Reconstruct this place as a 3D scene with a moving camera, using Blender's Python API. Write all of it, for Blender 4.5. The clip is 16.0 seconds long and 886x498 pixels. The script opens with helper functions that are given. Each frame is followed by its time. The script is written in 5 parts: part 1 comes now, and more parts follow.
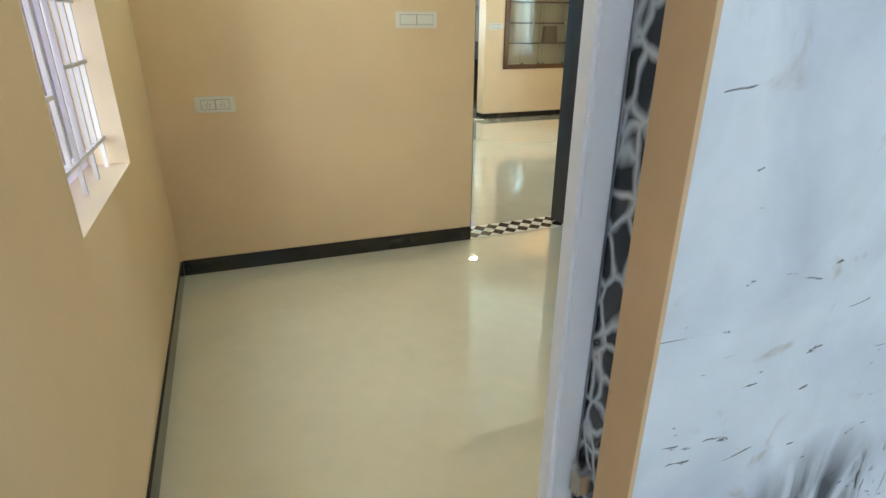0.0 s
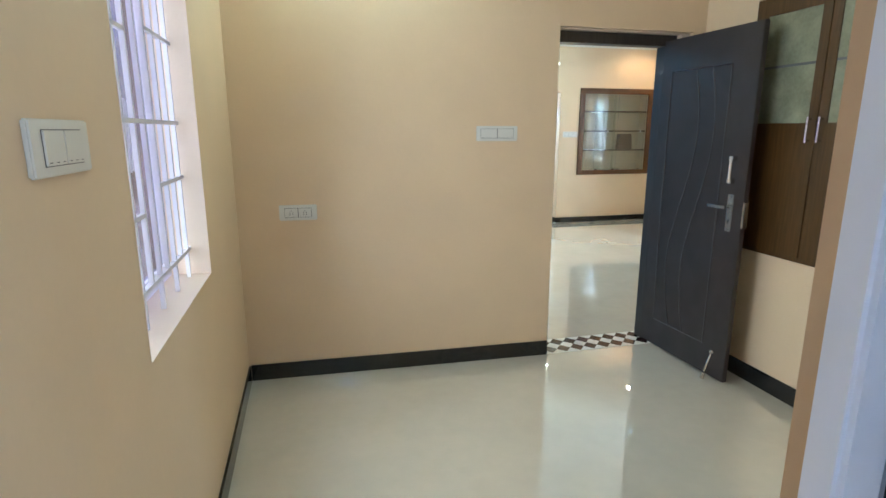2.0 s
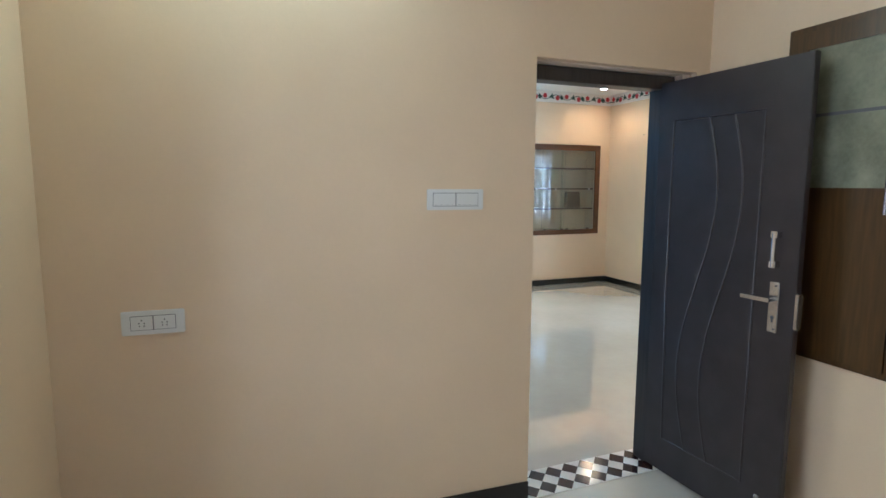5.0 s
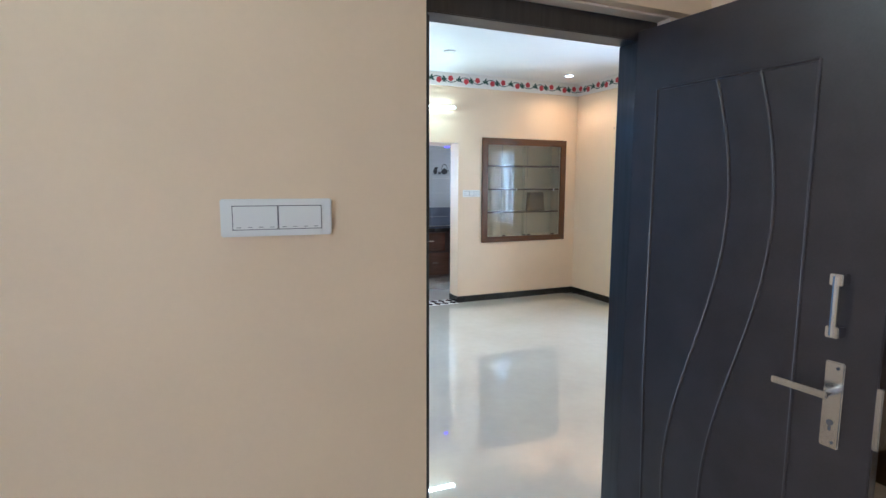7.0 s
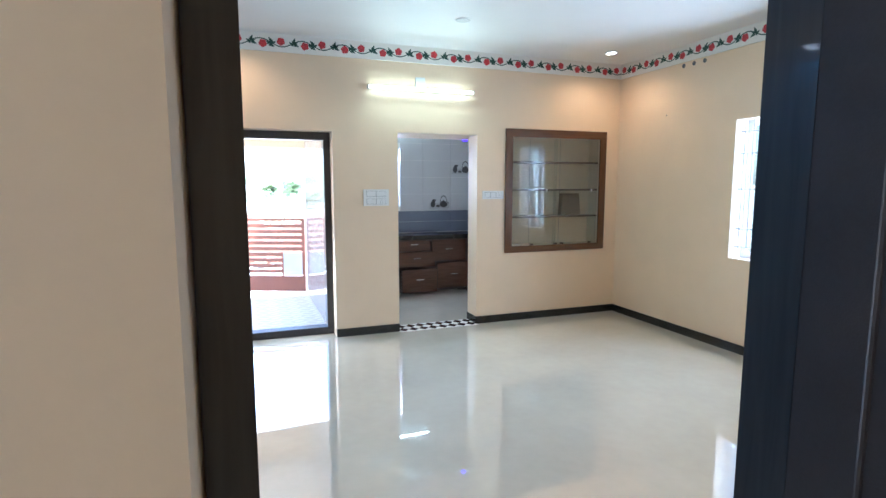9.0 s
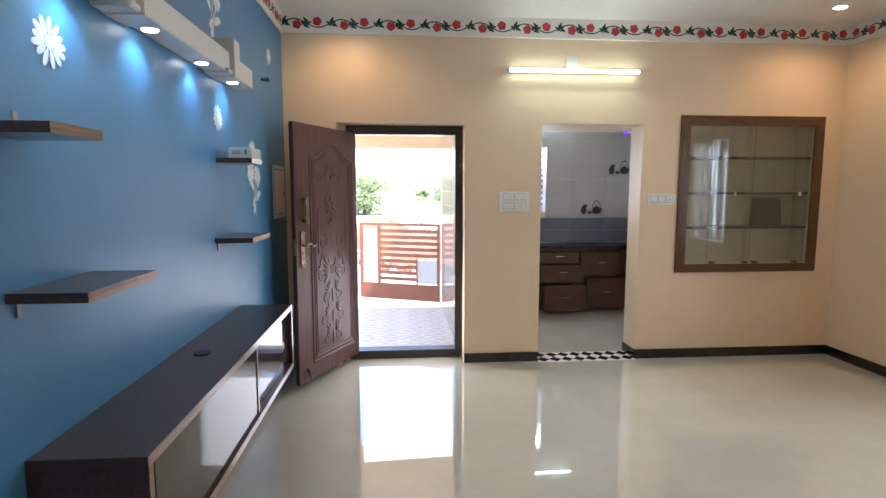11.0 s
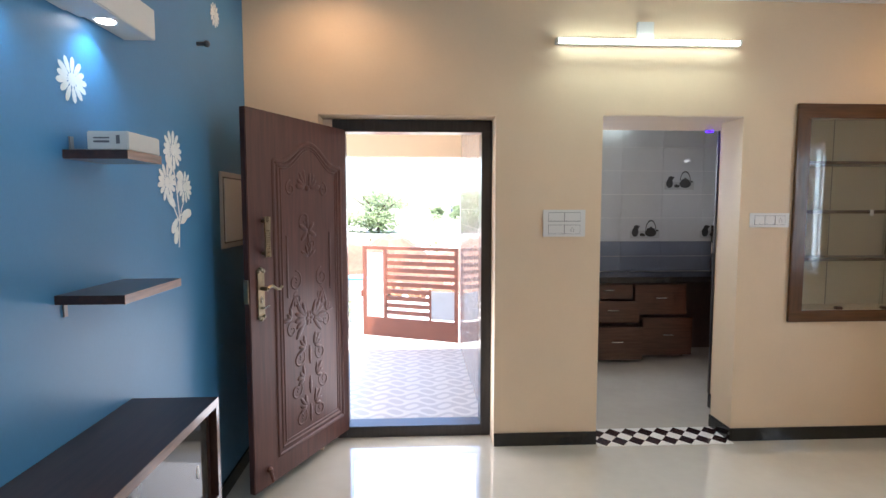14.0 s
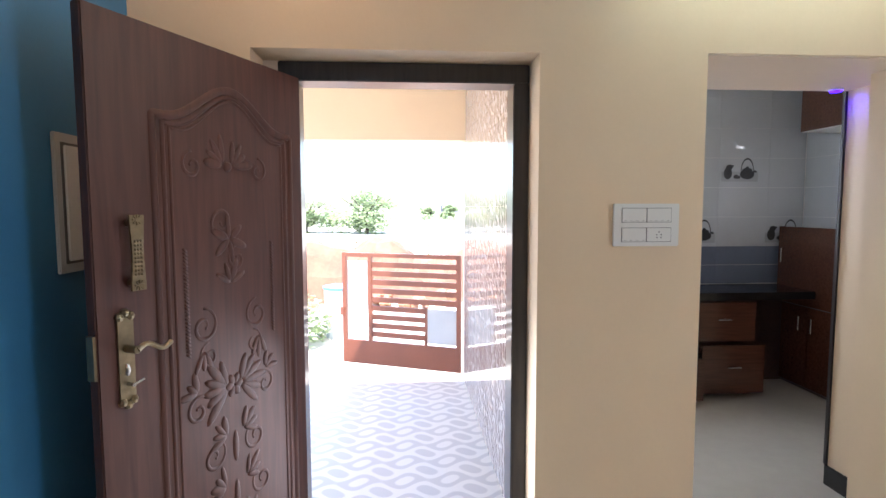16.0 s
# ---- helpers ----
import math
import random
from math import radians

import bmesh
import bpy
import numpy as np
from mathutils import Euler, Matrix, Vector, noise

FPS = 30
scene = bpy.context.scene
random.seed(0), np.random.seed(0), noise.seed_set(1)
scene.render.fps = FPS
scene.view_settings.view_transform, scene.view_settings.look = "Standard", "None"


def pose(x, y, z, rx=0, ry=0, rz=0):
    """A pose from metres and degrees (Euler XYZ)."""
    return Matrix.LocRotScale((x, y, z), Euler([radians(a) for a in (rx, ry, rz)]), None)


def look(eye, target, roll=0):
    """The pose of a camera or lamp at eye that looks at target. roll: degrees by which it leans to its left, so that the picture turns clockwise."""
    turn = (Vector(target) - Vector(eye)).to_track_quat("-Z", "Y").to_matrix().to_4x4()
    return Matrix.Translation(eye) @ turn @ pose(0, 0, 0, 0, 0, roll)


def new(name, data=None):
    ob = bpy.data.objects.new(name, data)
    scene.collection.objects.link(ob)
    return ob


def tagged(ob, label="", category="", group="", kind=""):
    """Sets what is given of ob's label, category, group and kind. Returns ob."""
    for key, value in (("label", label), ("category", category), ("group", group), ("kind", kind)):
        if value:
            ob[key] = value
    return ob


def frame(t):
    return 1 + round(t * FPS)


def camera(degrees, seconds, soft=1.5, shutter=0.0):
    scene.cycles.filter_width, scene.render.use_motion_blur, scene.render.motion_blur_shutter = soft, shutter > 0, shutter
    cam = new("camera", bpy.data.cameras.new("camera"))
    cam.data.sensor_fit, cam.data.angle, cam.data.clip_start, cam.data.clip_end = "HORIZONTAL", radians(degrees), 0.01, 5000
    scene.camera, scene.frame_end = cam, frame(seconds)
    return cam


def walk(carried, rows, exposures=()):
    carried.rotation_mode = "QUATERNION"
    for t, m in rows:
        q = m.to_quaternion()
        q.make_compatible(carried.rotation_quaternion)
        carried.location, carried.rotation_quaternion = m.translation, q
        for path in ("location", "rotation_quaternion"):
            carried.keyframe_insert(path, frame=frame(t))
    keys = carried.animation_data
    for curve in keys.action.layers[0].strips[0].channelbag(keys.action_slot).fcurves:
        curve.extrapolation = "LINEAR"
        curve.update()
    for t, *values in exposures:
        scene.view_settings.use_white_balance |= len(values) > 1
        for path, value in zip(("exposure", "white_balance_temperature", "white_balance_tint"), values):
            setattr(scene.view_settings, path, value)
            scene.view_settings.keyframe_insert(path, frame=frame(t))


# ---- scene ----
cam = camera(79.0, 16.0)
PATH = [
    (0, (0.367, 0.082, 1.478), (1.043, 1.8, 0.709), 0.2),
    (0.5, (0.354, 0.107, 1.485), (0.953, 1.888, 0.801), 0.1),
    (1, (0.35, 0.127, 1.502), (0.89, 1.959, 0.908), -0.0),
    (1.5, (0.349, 0.183, 1.516), (0.85, 2.052, 1.011), -0.1),
    (2, (0.37, 0.262, 1.527), (0.846, 2.156, 1.096), -0.0),
    (2.5, (0.381, 0.35, 1.531), (0.852, 2.258, 1.159), -0.1),
    (3, (0.378, 0.472, 1.536), (0.854, 2.387, 1.21), -0.1),
    (3.5, (0.378, 0.666, 1.551), (0.875, 2.581, 1.257), -0.0),
    (4, (0.402, 0.848, 1.576), (0.96, 2.748, 1.301), 0.0),
    (4.5, (0.491, 1.04, 1.576), (1.125, 2.919, 1.317), 0.0),
    (4.7, (0.535, 1.138, 1.572), (1.206, 3.006, 1.328), 0.1),
    (6.8, (1.298, 2.023, 1.596), (2.097, 3.842, 1.36), 0.1),
    (7, (1.369, 2.112, 1.593), (2.169, 3.929, 1.351), 0.2),
    (7.5, (1.547, 2.377, 1.594), (2.349, 4.194, 1.355), 0.1),
    (8, (1.736, 2.603, 1.592), (2.532, 4.421, 1.35), 0.2),
    (8.5, (1.89, 2.813, 1.592), (2.657, 4.644, 1.35), 0.1),
    (9, (1.977, 3.04, 1.593), (2.666, 4.902, 1.35), -0.0),
    (9.5, (2.041, 3.321, 1.594), (2.61, 5.222, 1.345), 0.2),
    (10, (2.194, 3.537, 1.555), (2.583, 5.486, 1.327), 0.0),
    (10.2, (2.22, 3.591, 1.55), (2.543, 5.551, 1.323), 0.0),
    (12.3, (2.394, 4.376, 1.559), (2.48, 6.363, 1.347), -0.0),
    (12.5, (2.418, 4.444, 1.569), (2.501, 6.432, 1.361), 0.0),
    (13, (2.414, 4.641, 1.574), (2.498, 6.63, 1.386), -0.0),
    (13.5, (2.345, 4.884, 1.565), (2.434, 6.875, 1.402), -0.1),
    (14, (2.333, 5.174, 1.549), (2.434, 7.165, 1.392), 0.0),
    (14.5, (2.339, 5.503, 1.544), (2.446, 7.494, 1.386), -0.0),
    (15, (2.279, 5.864, 1.525), (2.401, 7.854, 1.367), 0.0),
    (15.5, (2.281, 6.157, 1.509), (2.413, 8.146, 1.349), 0.0),
    (16, (2.31, 6.439, 1.518), (2.449, 8.428, 1.362), -0.1),
]
walk(cam, [(t, look(eye, target, roll)) for t, eye, target, roll in PATH], exposures=[(0, 3.63, 6150, -7), (0.5, 3.64, 6050, -7), (1.5, 3.66, 5500, -4), (2.0, 3.64, 5250, 0), (2.5, 3.58, 5050, 3), (3.5, 3.52, 4920, 8), (4.5, 3.36, 5000, 5), (7, 3.52, 4850, 9), (8.0, 3.55, 5050, 9), (8.5, 3.48, 5100, 9), (9.0, 3.30, 4950, 8), (9.5, 3.07, 5200, 10), (10, 2.91, 5800, 12), (12.5, 2.82, 6000, 16), (14.5, 2.85, 5850, 16), (16, 2.86, 5800, 15)])

# ---- light ----
world = bpy.data.worlds.new("sky")
scene.world = world
world.use_nodes = True
wn = world.node_tree
sky = wn.nodes.new("ShaderNodeTexSky")
sky.sky_type = "NISHITA"
sky.sun_disc = False
sky.dust_density, sky.ozone_density = 1.8, 0.5
SUN_EL, SUN_AZ = 80.0, 185.0
sky.sun_elevation, sky.sun_rotation = radians(SUN_EL), radians(SUN_AZ)
wn.nodes["Background"].inputs["Strength"].default_value = 0.15
wn.links.new(sky.outputs["Color"], wn.nodes["Background"].inputs["Color"])
sun = new("sun", bpy.data.lights.new("sun", "SUN"))
sun.data.energy, sun.data.angle, sun.data.color = 3.5, radians(0.6), (1.0, 0.95, 0.88)
sun_way = Vector((math.sin(radians(SUN_AZ)) * math.cos(radians(SUN_EL)), math.cos(radians(SUN_AZ)) * math.cos(radians(SUN_EL)), math.sin(radians(SUN_EL))))
sun.matrix_world = look((0, 0, 20), Vector((0, 0, 20)) - sun_way)


def area(name, at, to, sx, sy, watts, color=(1, 1, 1)):
    lamp = new(name, bpy.data.lights.new(name, "AREA"))
    lamp.data.shape, lamp.data.size, lamp.data.size_y, lamp.data.energy, lamp.data.color = "RECTANGLE", sx, sy, watts, color
    lamp.matrix_world = look(at, to)
    return lamp


def spot(name, at, watts, color, degrees=110, to=None):
    lamp = new(name, bpy.data.lights.new(name, "SPOT"))
    lamp.data.energy, lamp.data.color, lamp.data.spot_size, lamp.data.spot_blend, lamp.data.shadow_soft_size = watts, color, radians(degrees), 0.7, 0.03
    lamp.matrix_world = look(at, to or (at[0], at[1] + 0.0001, at[2] - 1))
    return lamp


# daylight in the window and door openings
area("daylight_bedroom", (-0.30, 2.14, 1.60), (2, 2.14, 1.2), 0.85, 1.1, 4.3, (1.0, 0.96, 0.90))
area("daylight_living", (6.55, 6.45, 1.53), (3, 6.45, 1.1), 0.75, 1.2, 10.5, (0.88, 0.95, 1.0))
area("daylight_door", (2.33, 8.675, 0.55), (2.6, 5, 0.2), 0.82, 0.80, 1.3, (1.0, 0.99, 0.97))
area("daylight_kitchen", (3.92, 11.124, 1.68), (4.0, 9, 1.1), 0.56, 0.8, 6.5, (0.9, 0.95, 1.0))
# added fill inside the unseen bath, not in any opening
area("bath_fill", (1.7, -1.3, 2.0), (1.0, 0.38, 1.1), 0.6, 0.6, 1.2, (0.85, 0.92, 1.0))
area("tube_glow", (3.76, 8.44, 2.545), (3.76, 6.5, 1.2), 1.15, 0.03, 1.5, (0.86, 1.0, 0.80))

# lamp out of view, assumed from the brighter top of the bedroom wall
area("unseen_tube_glow", (0.75, 3.40, 2.70), (1.05, 1.6, 0.6), 1.15, 0.03, 0.75, (0.96, 1.0, 0.80))

# ---- materials ----
def mat(name, color, rough=0.5, metal=0.0, vary=0.06, scale=3.0, fine=60.0, bump=0.0, bump_scale=200.0, coat=0.0, spec=0.5, emit=None, power=0.0):
    m = bpy.data.materials.new(name)
    m.use_nodes = True
    nt = m.node_tree
    b = nt.nodes["Principled BSDF"]
    b.inputs["Roughness"].default_value, b.inputs["Metallic"].default_value = rough, metal
    b.inputs["Coat Weight"].default_value = coat
    b.inputs["Coat Roughness"].default_value = 0.05
    b.inputs["Specular IOR Level"].default_value = spec
    tc = nt.nodes.new("ShaderNodeTexCoord")
    geo = nt.nodes.new("ShaderNodeNewGeometry")
    n1 = nt.nodes.new("ShaderNodeTexNoise")
    n2 = nt.nodes.new("ShaderNodeTexNoise")
    n1.inputs["Scale"].default_value, n1.inputs["Detail"].default_value = scale, 4
    n2.inputs["Scale"].default_value, n2.inputs["Detail"].default_value = fine, 3
    for n in (n1, n2):
        nt.links.new(geo.outputs["Position"], n.inputs["Vector"])
    add = nt.nodes.new("ShaderNodeMath")
    add.operation = "MULTIPLY_ADD"
    add.inputs[1].default_value = 0.35
    nt.links.new(n2.outputs["Fac"], add.inputs[0])
    nt.links.new(n1.outputs["Fac"], add.inputs[2])
    ramp = nt.nodes.new("ShaderNodeMapRange")
    ramp.inputs["From Min"].default_value, ramp.inputs["From Max"].default_value = 0.4, 0.95
    nt.links.new(add.outputs[0], ramp.inputs["Value"])
    mix = nt.nodes.new("ShaderNodeMix")
    mix.data_type = "RGBA"
    mix.inputs["A"].default_value = (*[max(0, c * (1 - vary)) for c in color], 1)
    mix.inputs["B"].default_value = (*[min(1, c * (1 + vary)) for c in color], 1)
    nt.links.new(ramp.outputs[0], mix.inputs["Factor"])
    nt.links.new(mix.outputs["Result"], b.inputs["Base Color"])
    if bump:
        n3 = nt.nodes.new("ShaderNodeTexNoise")
        n3.inputs["Scale"].default_value = bump_scale
        nt.links.new(geo.outputs["Position"], n3.inputs["Vector"])
        bp = nt.nodes.new("ShaderNodeBump")
        bp.inputs["Strength"].default_value, bp.inputs["Distance"].default_value = bump, 0.002
        nt.links.new(n3.outputs["Fac"], bp.inputs["Height"])
        nt.links.new(bp.outputs["Normal"], b.inputs["Normal"])
    if emit:
        b.inputs["Emission Color"].default_value, b.inputs["Emission Strength"].default_value = (*emit, 1), power
    return m


def wood(name, dark, light, scale=6.0, rough=0.3, axis="Z", coat=0.3):
    m = mat(name, dark, rough, coat=coat)
    nt = m.node_tree
    b = nt.nodes["Principled BSDF"]
    geo = next(n for n in nt.nodes if n.type == "NEW_GEOMETRY")
    mp = nt.nodes.new("ShaderNodeMapping")
    mp.inputs["Scale"].default_value = {"Z": (10, 10, 0.7), "X": (0.7, 10, 10), "Y": (10, 0.7, 10)}[axis]
    nt.links.new(geo.outputs["Position"], mp.inputs["Vector"])
    n = nt.nodes.new("ShaderNodeTexNoise")
    n.inputs["Scale"].default_value, n.inputs["Detail"].default_value, n.inputs["Distortion"].default_value = scale, 6, 0.6
    nt.links.new(mp.outputs[0], n.inputs["Vector"])
    mix = nt.nodes.new("ShaderNodeMix")
    mix.data_type = "RGBA"
    mix.inputs["A"].default_value, mix.inputs["B"].default_value = (*dark, 1), (*light, 1)
    rm = nt.nodes.new("ShaderNodeMapRange")
    rm.inputs["From Min"].default_value, rm.inputs["From Max"].default_value = 0.3, 0.7
    nt.links.new(n.outputs["Fac"], rm.inputs["Value"])
    nt.links.new(rm.outputs[0], mix.inputs["Factor"])
    nt.links.new(mix.outputs["Result"], b.inputs["Base Color"])
    bp = nt.nodes.new("ShaderNodeBump")
    bp.inputs["Strength"].default_value, bp.inputs["Distance"].default_value = 0.12, 0.001
    nt.links.new(n.outputs["Fac"], bp.inputs["Height"])
    nt.links.new(bp.outputs["Normal"], b.inputs["Normal"])
    return m


def glass(name, tint=(1, 1, 1), rough=0.0, gloss=0.055):
    m = bpy.data.materials.new(name)
    m.use_nodes = True
    nt = m.node_tree
    nt.nodes.remove(nt.nodes["Principled BSDF"])
    out = nt.nodes["Material Output"]
    tr = nt.nodes.new("ShaderNodeBsdfTransparent")
    tr.inputs["Color"].default_value = (*tint, 1)
    gl = nt.nodes.new("ShaderNodeBsdfGlossy")
    gl.inputs["Roughness"].default_value = rough
    lw = nt.nodes.new("ShaderNodeLayerWeight")
    lw.inputs["Blend"].default_value = 0.5
    steep = nt.nodes.new("ShaderNodeMath")
    steep.operation = "POWER"
    steep.inputs[1].default_value = 4.0
    nt.links.new(lw.outputs["Facing"], steep.inputs[0])
    fr = nt.nodes.new("ShaderNodeMath")
    fr.operation = "MULTIPLY_ADD"
    fr.inputs[1].default_value, fr.inputs[2].default_value = 0.85, gloss
    nt.links.new(steep.outputs[0], fr.inputs[0])
    mx = nt.nodes.new("ShaderNodeMixShader")
    nt.links.new(fr.outputs[0], mx.inputs[0])
    nt.links.new(tr.outputs[0], mx.inputs[1])
    nt.links.new(gl.outputs[0], mx.inputs[2])
    nt.links.new(mx.outputs[0], out.inputs["Surface"])
    return m


M_PEACH = mat("peach_wall_paint", (0.78, 0.613, 0.422), 0.55, vary=0.03, bump=0.15, bump_scale=90)
# colour of the bath reveal strips, darker and browner than the peach walls
M_TAN = mat("tan_reveal", (0.60, 0.40, 0.23), 0.55, vary=0.05, bump=0.15, bump_scale=90)
M_REVEAL = mat("pale_peach_reveal_paint", (0.79, 0.66, 0.53), 0.5, vary=0.03, bump=0.12, bump_scale=90)
M_BLUE = mat("blue_satin_wall_paint", (0.052, 0.19, 0.36), 0.42, vary=0.06, bump=0.12, bump_scale=90)
M_WHITE = mat("white_ceiling_paint", (0.78, 0.78, 0.76), 0.6, vary=0.02, bump=0.1, bump_scale=90)
M_PRIMER = mat("white_primer_plaster", (0.68, 0.69, 0.755), 0.75, vary=0.12, scale=5, fine=25, bump=0.5, bump_scale=40)
M_FLOOR = mat("polished_cream_floor_tile", (0.59, 0.56, 0.48), 0.025, vary=0.08, scale=1.6, fine=12, spec=1.0, coat=1.0)
M_FLOOR.node_tree.nodes["Principled BSDF"].inputs["Coat IOR"].default_value = 1.75
M_FLOOR.node_tree.nodes["Principled BSDF"].inputs["Coat Roughness"].default_value = 0.015
M_BLACK = mat("black_granite_skirting", (0.012, 0.013, 0.014), 0.04, vary=0.3, fine=200)
M_TILE_W = mat("white_threshold_tile", (0.75, 0.74, 0.70), 0.12, vary=0.05)
M_TILE_B = mat("dark_maroon_threshold_tile", (0.03, 0.012, 0.012), 0.12, vary=0.2)
M_DOOR = mat("charcoal_door_skin", (0.035, 0.029, 0.031), 0.31, vary=0.25, scale=8, fine=150, bump=0.25, bump_scale=350)
M_FRAME = wood("dark_door_frame_wood", (0.013, 0.012, 0.014), (0.030, 0.026, 0.028), rough=0.35)
M_MAIN = wood("reddish_brown_door_wood", (0.055, 0.017, 0.012), (0.10, 0.034, 0.024), rough=0.5, scale=4, coat=0.0)
M_TEAK = wood("polished_teak", (0.075, 0.030, 0.011), (0.125, 0.052, 0.020), rough=0.25)
M_TEAK_X = wood("polished_teak_along", (0.075, 0.030, 0.011), (0.125, 0.052, 0.020), rough=0.25, axis="X")
M_LAM = wood("dark_walnut_laminate", (0.026, 0.012, 0.010), (0.056, 0.026, 0.020), rough=0.30, axis="Y")
M_LAM_EDGE = wood("walnut_edge_band", (0.10, 0.045, 0.025), (0.24, 0.13, 0.08), rough=0.3, axis="Y")
M_SLIDE = mat("dark_gloss_sliding_panel", (0.05, 0.048, 0.045), 0.06, vary=0.1)
M_STEEL = mat("brushed_steel", (0.62, 0.62, 0.62), 0.25, 1.0, vary=0.08)
M_BRASS = mat("antique_brass", (0.27, 0.225, 0.15), 0.36, 1.0, vary=0.2, scale=40)
M_PVC = mat("white_plastic", (0.78, 0.78, 0.76), 0.25, vary=0.02)
M_PVC2 = mat("grey_plastic_line", (0.10, 0.10, 0.11), 0.4)
M_BARS = mat("white_enamel_bars", (0.72, 0.70, 0.76), 0.35, vary=0.05)
M_UPVC = mat("white_window_profile", (0.78, 0.78, 0.80), 0.3, vary=0.03)
# browner teak, darkened further: the cabinet's shade is in its colour
M_CAB = wood("shaded_olive_brown_teak", (0.050, 0.025, 0.007), (0.085, 0.043, 0.013), rough=0.3)


def let_light_through(m, share, color):
    """Thin plastic that passes some light."""
    nt = m.node_tree
    tl = nt.nodes.new("ShaderNodeBsdfTranslucent")
    tl.inputs["Color"].default_value = (*color, 1)
    mx = nt.nodes.new("ShaderNodeMixShader")
    mx.inputs[0].default_value = share
    nt.links.new(nt.nodes["Principled BSDF"].outputs[0], mx.inputs[1])
    nt.links.new(tl.outputs[0], mx.inputs[2])
    nt.links.new(mx.outputs[0], nt.nodes["Material Output"].inputs["Surface"])


let_light_through(M_UPVC, 0.28, (0.66, 0.62, 0.80))
M_UPVC_HALL = mat("white_hall_window_profile", (0.78, 0.78, 0.80), 0.3, vary=0.03)
let_light_through(M_UPVC_HALL, 0.08, (0.8, 0.8, 0.8))
M_GLASS = glass("clear_glass")
M_SHOW = glass("showcase_glass", (0.93, 0.95, 0.94), 0.0, 0.075)
M_FROST = glass("dim_kitchen_glass", (0.22, 0.20, 0.19))
M_FILM = mat("dark_film_print", (0.16, 0.16, 0.26), 0.5)
M_LILAC = glass("lilac_tinted_glass", (0.18, 0.165, 0.225))
M_PALE = glass("pale_tinted_glass", (0.44, 0.47, 0.47))
M_TUBE = mat("lit_tube", (0.9, 0.9, 0.9), 0.4, emit=(0.88, 1.0, 0.82), power=2.0)
M_LED = mat("lit_led_disc", (0.9, 0.9, 0.9), 0.4, emit=(1.0, 0.97, 0.92), power=3.0)
M_VIOLET = mat("violet_led", (0.3, 0.1, 0.9), 0.4, emit=(0.03, 0.004, 1.0), power=1.2)


def stain(m, color, scale, lo, hi, stretch=(1, 1, 1), distort=1.5, limit=None):
    """Lay blotches or scratches of another colour over a material's paint."""
    nt = m.node_tree
    b = nt.nodes["Principled BSDF"]
    old = b.inputs["Base Color"].links[0].from_socket
    geo = next(n for n in nt.nodes if n.type == "NEW_GEOMETRY")
    mp = nt.nodes.new("ShaderNodeMapping")
    mp.inputs["Scale"].default_value = stretch
    nt.links.new(geo.outputs["Position"], mp.inputs["Vector"])
    n = nt.nodes.new("ShaderNodeTexNoise")
    n.inputs["Scale"].default_value, n.inputs["Detail"].default_value, n.inputs["Distortion"].default_value = scale, 5, distort
    nt.links.new(mp.outputs[0], n.inputs["Vector"])
    r = nt.nodes.new("ShaderNodeMapRange")
    r.inputs["From Min"].default_value, r.inputs["From Max"].default_value = lo, hi
    nt.links.new(n.outputs["Fac"], r.inputs["Value"])
    mix = nt.nodes.new("ShaderNodeMix")
    mix.data_type = "RGBA"
    mix.inputs["B"].default_value = (*color, 1)
    nt.links.new(old, mix.inputs["A"])
    fac = r.outputs[0]
    if limit:
        away = nt.nodes.new("ShaderNodeVectorMath")
        away.operation = "DISTANCE"
        away.inputs[1].default_value = limit[:3]
        nt.links.new(geo.outputs["Position"], away.inputs[0])
        near = nt.nodes.new("ShaderNodeMapRange")
        near.inputs["From Min"].default_value, near.inputs["From Max"].default_value = limit[3] * 0.4, limit[3]
        near.inputs["To Min"].default_value, near.inputs["To Max"].default_value = 1.0, 0.0
        nt.links.new(away.outputs["Value"], near.inputs["Value"])
        both = nt.nodes.new("ShaderNodeMath")
        both.operation = "MULTIPLY"
        nt.links.new(fac, both.inputs[0])
        nt.links.new(near.outputs[0], both.inputs[1])
        fac = both.outputs[0]
    nt.links.new(fac, mix.inputs["Factor"])
    nt.links.new(mix.outputs["Result"], b.inputs["Base Color"])


stain(M_PRIMER, (0.50, 0.515, 0.60), 4.5, 0.44, 0.68, (1, 1, 1), 0.6)
stain(M_PRIMER, (0.42, 0.36, 0.31), 11, 0.66, 0.80, (1, 1, 1.3), 0.8)
stain(M_PRIMER, (0.16, 0.16, 0.17), 19, 0.675, 0.70, (0.55, 1, 2.2), 1.8)
stain(M_PRIMER, (0.07, 0.07, 0.085), 7, 0.34, 0.62, (2.2, 1, 0.7), 1.2, (0.97, 0.383, 0.90, 0.15))
stain(M_PRIMER, (0.06, 0.045, 0.04), 24, 0.56, 0.66, (1.6, 1, 0.6), 2.0, (1.10, 0.383, 0.93, 0.07))

# ---- building helpers ----
def slab(bm, x0, x1, y0, y1, z0, z1, m=None):
    """A box between two corners, optionally turned by m."""
    r = bmesh.ops.create_cube(bm, size=1.0)
    t = Matrix.Translation(((x0 + x1) / 2, (y0 + y1) / 2, (z0 + z1) / 2)) @ Matrix.Diagonal((x1 - x0, y1 - y0, z1 - z0, 1))
    bmesh.ops.transform(bm, matrix=(m @ t) if m else t, verts=r["verts"])
    return r["verts"]


